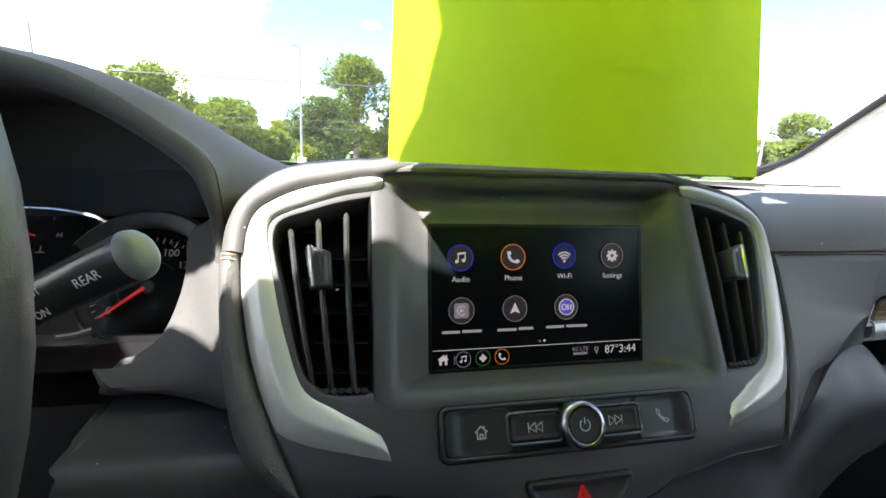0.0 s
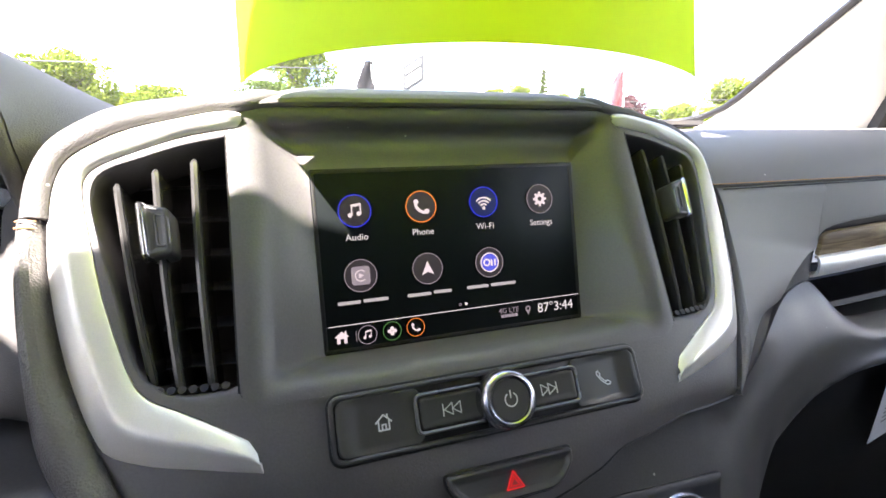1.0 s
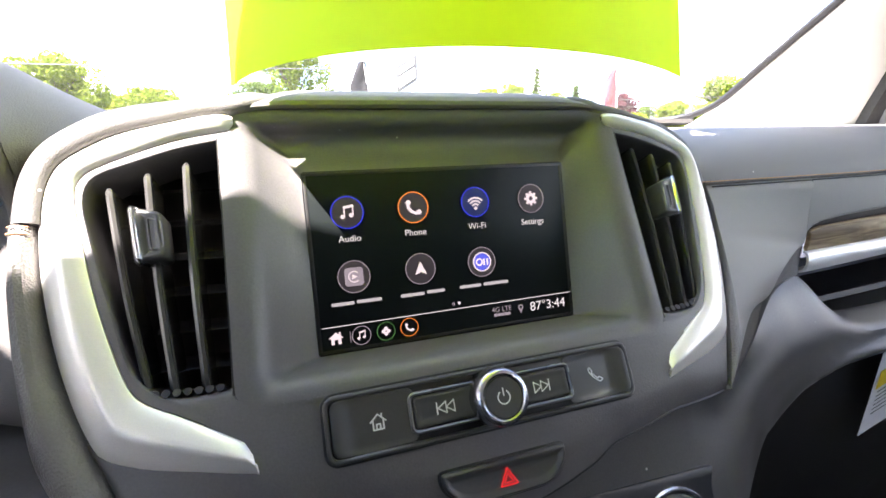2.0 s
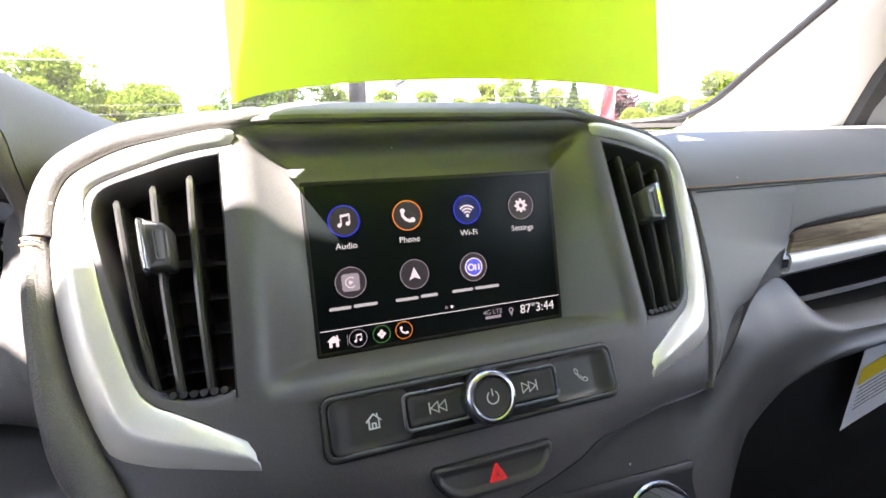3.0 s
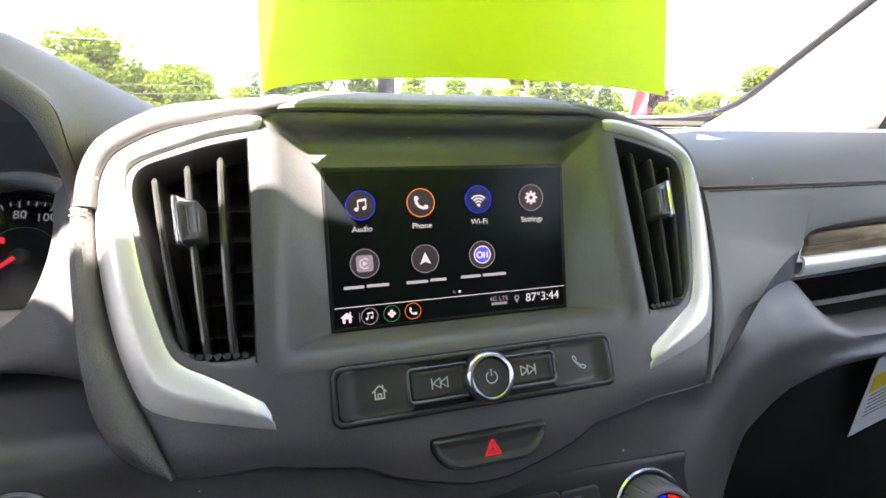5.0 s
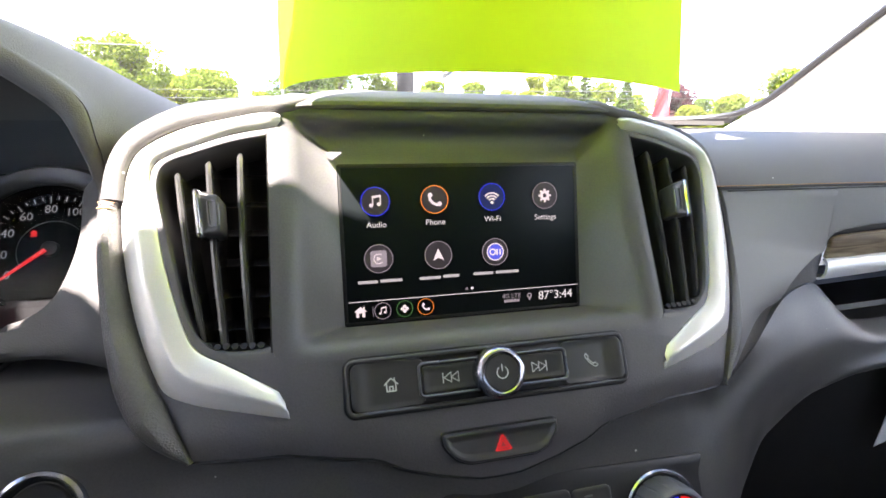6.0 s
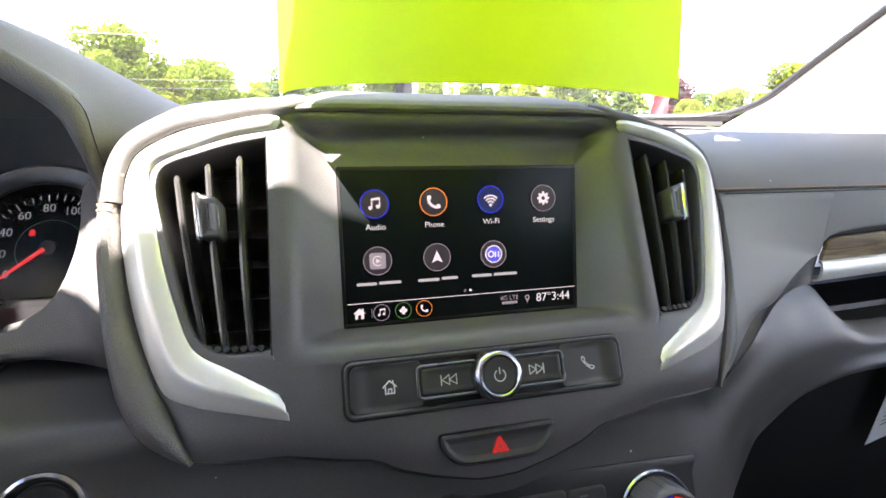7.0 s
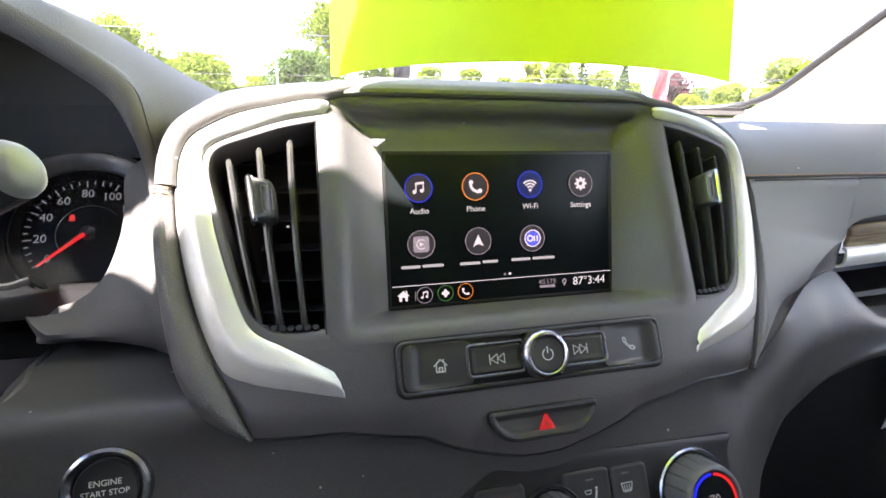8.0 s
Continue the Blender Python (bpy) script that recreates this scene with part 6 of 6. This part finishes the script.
def tree(az, dist, top_el, half_deg, mat, label, seed, sparse=1.0, low=0.12, cone=False):
    rnd = random.Random(seed)
    at = spot(az, dist)
    h = height_at(top_el, dist)
    r = dist * math.tan(radians(half_deg))
    t = thing("tree", at, label, "tree", "trees along the street")
    bm = tube([at + Vector((0.06 * math.sin(k * 2.0), 0, h * 0.80 * k / 6)) for k in range(7)], max(0.12, h * 0.028), None, 8, 0.2)
    limbs = 0 if cone else 9
    for i in range(limbs):
        a = rnd.uniform(0, math.tau)
        z = h * rnd.uniform(0.25, 0.6)
        e = at + Vector((math.cos(a) * r * 0.75, math.sin(a) * r * 0.75, min(h * 0.93, z + h * rnd.uniform(0.15, 0.4))))
        s = at + Vector((0, 0, z))
        tube([s, s.lerp(e, 0.5) + Vector((0, 0, 0.06 * h)), e], h * 0.012, bm, 5, 0.25)
    part("trunk", bm, BARK, t)
    lobes = []
    if cone:
        for i in range(46):
            z = h * (0.12 + 0.86 * i / 45)
            rr = r * (1 - (z / h)) * 1.05 + 0.1
            a = i * 2.4
            lobes.append((Vector((math.cos(a) * rr * 0.6, math.sin(a) * rr * 0.6, z)), max(rr * 0.5, 0.2), 0.35))
    else:
        for i in range(40):
            a = rnd.uniform(0, math.tau)
            f = rnd.uniform(0.0, 1.0)
            z = h * (low + (1 - low) * (0.10 + 0.80 * rnd.random()))
            k = math.sin(math.pi * min(max((z / h - low) / (1 - low), 0.05), 0.95)) ** 0.6
            lobes.append((Vector((math.cos(a) * r * 0.75 * k * f ** 0.5, math.sin(a) * r * 0.75 * k * f ** 0.5, z)), r * rnd.uniform(0.22, 0.42), 0.8))
        lobes.append((Vector((0, 0, h * 0.88)), r * 0.30, 0.8))
    verts, faces = [], []
    size = max(0.10, dist * 0.0032)
    count = int((260 if not cone else 110) * sparse)
    for c, lr, sq in lobes:
        for _ in range(count):
            v = Vector((rnd.gauss(0, 1), rnd.gauss(0, 1), rnd.gauss(0, 1)))
            v = v.normalized() * lr * rnd.uniform(0.55, 1.08) ** 0.7
            p = at + c + Vector((v.x, v.y, v.z * sq))
            if p.z > h:
                p.z = h - rnd.uniform(0, 0.05 * h)
            n1 = Vector((rnd.gauss(0, 1), rnd.gauss(0, 1), rnd.gauss(0, 1))).normalized()
            n2 = n1.orthogonal().normalized()
            s1, s2 = size * rnd.uniform(0.6, 1.4), size * rnd.uniform(0.4, 0.9)
            b = len(verts)
            verts += [p - n1 * s1, p + n2 * s2, p + n1 * s1, p - n2 * s2]
            faces.append((b, b + 1, b + 2, b + 3))
    me = bpy.data.meshes.new("crown")
    me.from_pydata([v - at for v in verts], [], faces)
    me.materials.append(mat)
    o = new("crown", me)
    o.parent = t
    return t


tree(-20.3, 52, 8.6, 4.2, LEAF, "broad leafy tree, bright green, by the street", 1)
tree(-12.6, 56, 5.4, 4.0, LEAF, "round leafy tree, bright green, by the street", 2, low=0.05)
tree(-16.4, 60, 4.6, 3.8, LEAF_YELLOW, "round yellow-green tree by the street", 3, low=0.02)
tree(-8.6, 62, 2.2, 2.6, LEAF, "low leafy tree by the street", 4, low=0.02)
tree(1.2, 58, 11.0, 4.6, LEAF, "tall open-crowned tree with visible limbs", 5, 0.9, low=0.35)
tree(-2.6, 50, 6.2, 4.8, LEAF_DARK, "dense dark green tree below the tall one", 6, low=0.03)
tree(6.0, 62, 5.6, 3.4, LEAF, "leafy tree with thin crown by the street", 7, 0.6, low=0.1)
tree(12.4, 66, 5.2, 2.2, LEAF, "leafy tree behind the flags", 8, 0.8, low=0.05)
tree(17.2, 66, 5.0, 2.4, LEAF, "leafy tree behind the flags", 9, 0.8, low=0.05)
tree(24.4, 64, 6.0, 1.6, LEAF_YELLOW, "leafy tree, yellow-green, by the street", 10, 0.7, low=0.05)
tree(27.4, 62, 6.2, 2.3, LEAF, "leafy tree by the street", 11, 0.8, low=0.05)
tree(30.2, 70, 7.6, 1.5, LEAF_DARK, "tall thin conifer by the street", 12, 0.7, cone=True)
tree(34.7, 66, 5.5, 1.9, LEAF_DARK, "pointed dark conifer by the street", 13, 0.9, cone=True)
tree(40.0, 64, 4.6, 2.2, LEAF_MAROON, "round maroon-leaved tree by the street", 14, 0.9, low=0.04)
tree(41.6, 54, 2.2, 1.8, LEAF_YELLOW, "low yellow-green bush by the street", 15, low=0.02)
tree(45.4, 60, 3.4, 2.4, LEAF, "low leafy tree by the street", 16, low=0.02)
tree(49.8, 58, 5.6, 3.4, LEAF, "broad leafy tree by the street", 17, 0.9, low=0.04)
tree(54.5, 60, 4.6, 3.0, LEAF, "broad leafy tree by the street", 18, 0.8, low=0.04)
tree(-27.0, 64, 5.0, 3.2, LEAF, "leafy tree by the street", 19, 0.8, low=0.05)
tree(-4.8, 46, 0.7, 1.4, LEAF_YELLOW, "low yellow-green bush by the lot", 20, low=0.02)


# lower trees that close the row along the street
hedge = random.Random(41)
for n in range(24):
    az = -10.5 + 2.9 * n + hedge.uniform(-0.8, 0.8)
    tree(az, hedge.uniform(66, 80), hedge.uniform(2.4, 4.4) + (0.8 if 10 < az < 36 else 0), hedge.uniform(1.7, 2.8), (LEAF, LEAF_YELLOW, LEAF_DARK, LEAF)[n % 4], ("low leafy tree by the street", "low yellow-green tree by the street", "low dark green tree by the street", "low leafy tree by the street")[n % 4], 60 + n, 0.45, low=0.02)


def upright(name, az, dist, top_el, radius, mat, label, category):
    at = spot(az, dist)
    t = thing(name, at, label, category)
    h = height_at(top_el, dist)
    part("shaft", tube([at, at + Vector((0, 0, h / 2)), at + Vector((0, 0, h))], radius, None, 8, 0.6), mat, t)
    return t, at, h


lp, at, h = upright("street_lamp", -5.2, 34, 11.6, 0.09, POLE, "grey steel street lamp pole by the lot", "street lamp")
part("lamp_head", tube([at + Vector((0, 0, h)), at + Vector((-0.25, 0, h + 0.05)), at + Vector((-0.5, 0, h + 0.02))], 0.06, None, 8), POLE, lp)
part("base", lathe([(0.30, 0), (0.30, 0.75), (0.26, 0.80), (0.02, 0.80)], Matrix.Translation(at), 20), SIGN_WHITE, lp)
lp2, at, h = upright("street_lamp", -29.0, 30, 10.3, 0.08, POLE, "white steel lot lamp with a flat twin head", "street lamp")
for s_ in (-1, 1):
    bm = bmesh.new()
    bmesh.ops.create_cube(bm, size=1)
    bmesh.ops.scale(bm, vec=(0.75, 0.35, 0.14), verts=bm.verts)
    bmesh.ops.bevel(bm, geom=list(bm.edges), offset=0.03, segments=2, affect="EDGES")
    bmesh.ops.translate(bm, vec=at + Vector((s_ * 0.55, 0, h)), verts=bm.verts)
    part("lamp_head", bm, SIGN_WHITE, lp2)
up_, at, h = upright("utility_pole", 46.8, 45, 4.4, 0.13, WOOD_POLE, "weathered wooden utility pole by the street", "utility pole")
up2, at, h = upright("utility_pole", 19.9, 50, 9.0, 0.06, POLE, "thin grey pole behind the flags", "pole")


def cable(a, b, sag, r=0.02):
    pts = [a.lerp(b, k / 24) - Vector((0, 0, 4 * sag * (k / 24) * (1 - k / 24))) for k in range(25)]
    c = part("power_line", tube(pts, r, None, 5), WIRE)
    return tagged(c, "thin black overhead power line along the street", "cable", "power lines")


def aim(az, el, dist):
    p = spot(az, dist)
    p.z = height_at(el, dist)
    return p


cable(aim(-42, 5.6, 52), aim(52, 5.6, 62), 0.2, 0.045)
cable(aim(-42, 2.2, 52), aim(60, 3.2, 66), 0.3, 0.016)
cable(aim(-42, 1.6, 52), aim(60, 2.7, 66), 0.3, 0.016)
cable(aim(5, 3.9, 60), aim(60, 3.3, 60), 0.2, 0.02)


def feather_flag(az, dist, top_el, width, mat, label, seed, lean=0.0):
    at = spot(az, dist)
    h = height_at(top_el, dist)
    t = thing("feather_flag", at, label, "flag", "feather flags on the lot")
    part("mast", tube([at + Vector((width * 0.5, 0, 0)), at + Vector((width * 0.5, 0, h * 0.7)), at + Vector((width * 0.3, 0, h))], 0.035, None, 8, 0.5), SIGN_WHITE, t)
    rnd = random.Random(seed)
    rows = []
    for k in range(25):
        u = k / 24
        z = h * (0.12 + 0.86 * u)
        w = width * (1 - 0.55 * max(0, u - 0.75) / 0.25)
        rows.append([at + Vector((width * 0.48 - w * v + lean * v * u, 0.07 * math.sin(6 * v + 7 * u + seed) + 0.05 * math.sin(15 * u + 3 * v), z)) for v in np.linspace(0, 1, 9)])
    part("cloth", shell(rows, 0.004, EYE), mat, t)
    return t


feather_flag(9.0, 22, 9.0, 0.80, FLAG_BLACK, "black nylon feather flag on the lot", 1)
feather_flag(38.4, 20, 8.0, 0.75, FLAG_RED, "red nylon feather flag on the lot", 2, 0.2)
feather_flag(25.2, 26, 0.0, 0.3, FLAG_BLACK, "small black feather flag on the lot", 3)

sign = thing("pylon_sign", spot(14.7, 30), "white pylon sign with a slanted head", "sign")
at = spot(14.7, 30)
for dx in (-0.35, 0.35):
    part("post", tube([at + Vector((dx, 0, 0)), at + Vector((dx, 0, height_at(6.0, 30)))], 0.16, None, 8), SIGN_WHITE, sign)
SLANT = Matrix(((1, 0, 0, 0), (0, 1, 0, 0), (0.62, 0, 1, 0), (0, 0, 0, 1)))


def sign_box(name, size, at_, mat, slant=SLANT):
    bm = bmesh.new()
    bmesh.ops.create_cube(bm, size=1)
    bmesh.ops.scale(bm, vec=size, verts=bm.verts)
    bmesh.ops.bevel(bm, geom=list(bm.edges), offset=0.03, segments=2, affect="EDGES")
    bm.transform(Matrix.Translation(at_) @ slant)
    return part(name, bm, mat, sign)


zc = height_at(7.4, 30)
sign_box("head", (1.30, 0.40, 1.55), at + Vector((0, 0, zc)), SIGN_GREY)
sign_box("face_panel", (1.02, 0.10, 0.62), at + Vector((-0.06, -0.20, zc - 0.26)), SIGN_WHITE)
sign_box("face_panel", (1.02, 0.10, 0.34), at + Vector((-0.06, -0.20, zc + 0.40)), SIGN_WHITE)
sign_box("tan_panel", (0.62, 0.30, 0.34), at + Vector((0.80, -0.05, zc - 0.55)), SIGN_TAN)

# car body beyond the windscreen: cowl and bonnet below the line of sight
rows = [[Vector((x, y, z - 0.10 * (x / 0.8) ** 2)) for x in np.linspace(-0.80, 0.80, 17)] for y, z in ((0.66, 1.175), (0.80, 1.165), (1.1, 1.14), (1.5, 1.08), (1.72, 0.98), (1.78, 0.70))]
bonnet = part("car_bonnet", shell(rows, 0.004, (0, 1, 3)), CAR_PAINT)
tagged(bonnet, "dark glossy painted bonnet of the car", "bonnet", "", "structure")

# fair-weather clouds, far ahead and high
def cloud_material():
    m = bpy.data.materials.new("cloud")
    m.use_nodes = True
    t = m.node_tree
    out = t.nodes["Material Output"]
    t.nodes.remove(t.nodes["Principled BSDF"])
    co = t.nodes.new("ShaderNodeTexCoord")
    mp = t.nodes.new("ShaderNodeMapping")
    mp.inputs["Location"].default_value = (-1, -1, 0)
    mp.inputs["Scale"].default_value = (2, 2, 0)
    gr = t.nodes.new("ShaderNodeTexGradient")
    gr.gradient_type = "SPHERICAL"
    n = t.nodes.new("ShaderNodeTexNoise")
    n.inputs["Scale"].default_value = 0.0085
    n.inputs["Detail"].default_value = 8
    n.inputs["Roughness"].default_value = 0.55
    t.links.new(co.outputs["UV"], mp.inputs["Vector"])
    t.links.new(mp.outputs[0], gr.inputs["Vector"])
    t.links.new(co.outputs["Object"], n.inputs["Vector"])
    a = t.nodes.new("ShaderNodeMath")
    a.operation = "MULTIPLY_ADD"
    t.links.new(gr.outputs["Fac"], a.inputs[0])
    a.inputs[1].default_value = 0.75
    t.links.new(n.outputs["Fac"], a.inputs[2])
    r = t.nodes.new("ShaderNodeMapRange")
    r.interpolation_type = "SMOOTHSTEP"
    r.inputs["From Min"].default_value = 0.66
    r.inputs["From Max"].default_value = 0.98
    t.links.new(a.outputs[0], r.inputs["Value"])
    tr = t.nodes.new("ShaderNodeBsdfTransparent")
    em = t.nodes.new("ShaderNodeEmission")
    em.inputs["Color"].default_value = (1, 0.98, 0.97, 1)
    em.inputs["Strength"].default_value = 0.26
    mix = t.nodes.new("ShaderNodeMixShader")
    t.links.new(r.outputs[0], mix.inputs[0])
    t.links.new(tr.outputs[0], mix.inputs[1])
    t.links.new(em.outputs[0], mix.inputs[2])
    t.links.new(mix.outputs[0], out.inputs["Surface"])
    return m


CLOUD = cloud_material()


def cloud(az, el, w, h, dist=1300):
    c = EYE + dist * Vector((math.sin(radians(az)) * math.cos(radians(el)), math.cos(radians(az)) * math.cos(radians(el)), math.sin(radians(el))))
    right = Vector((math.cos(radians(az)), -math.sin(radians(az)), 0))
    upw = right.cross((c - EYE).normalized())
    rw, rh = dist * math.tan(radians(w)), dist * math.tan(radians(h))
    me = bpy.data.meshes.new("backdrop_cloud")
    verts, faces = [], []
    for j in range(9):
        for i in range(9):
            verts.append(right * rw * (i / 4 - 1) + upw * rh * (j / 4 - 1))
    for j in range(8):
        for i in range(8):
            b = j * 9 + i
            faces.append((b, b + 1, b + 10, b + 9))
    me.from_pydata(verts, [], faces)
    uv = me.uv_layers.new(name="uv")
    for lo in me.loops:
        uv.data[lo.index].uv = ((lo.vertex_index % 9) / 8, (lo.vertex_index // 9) / 8)
    me.materials.append(CLOUD)
    o = new("backdrop_cloud", me)
    o.matrix_basis = Matrix.Translation(c)
    return tagged(o, "bright white fair-weather cloud in the far sky", "cloud", "", "structure")


cloud(-27, 16, 17, 10)
cloud(-15, 10.5, 9, 3.2, 1320)
cloud(-5, 7.0, 7, 2.2, 1340)
cloud(47.5, 11, 2.4, 1.2, 1310)
cloud(3, 14.5, 1.6, 0.7, 1330)
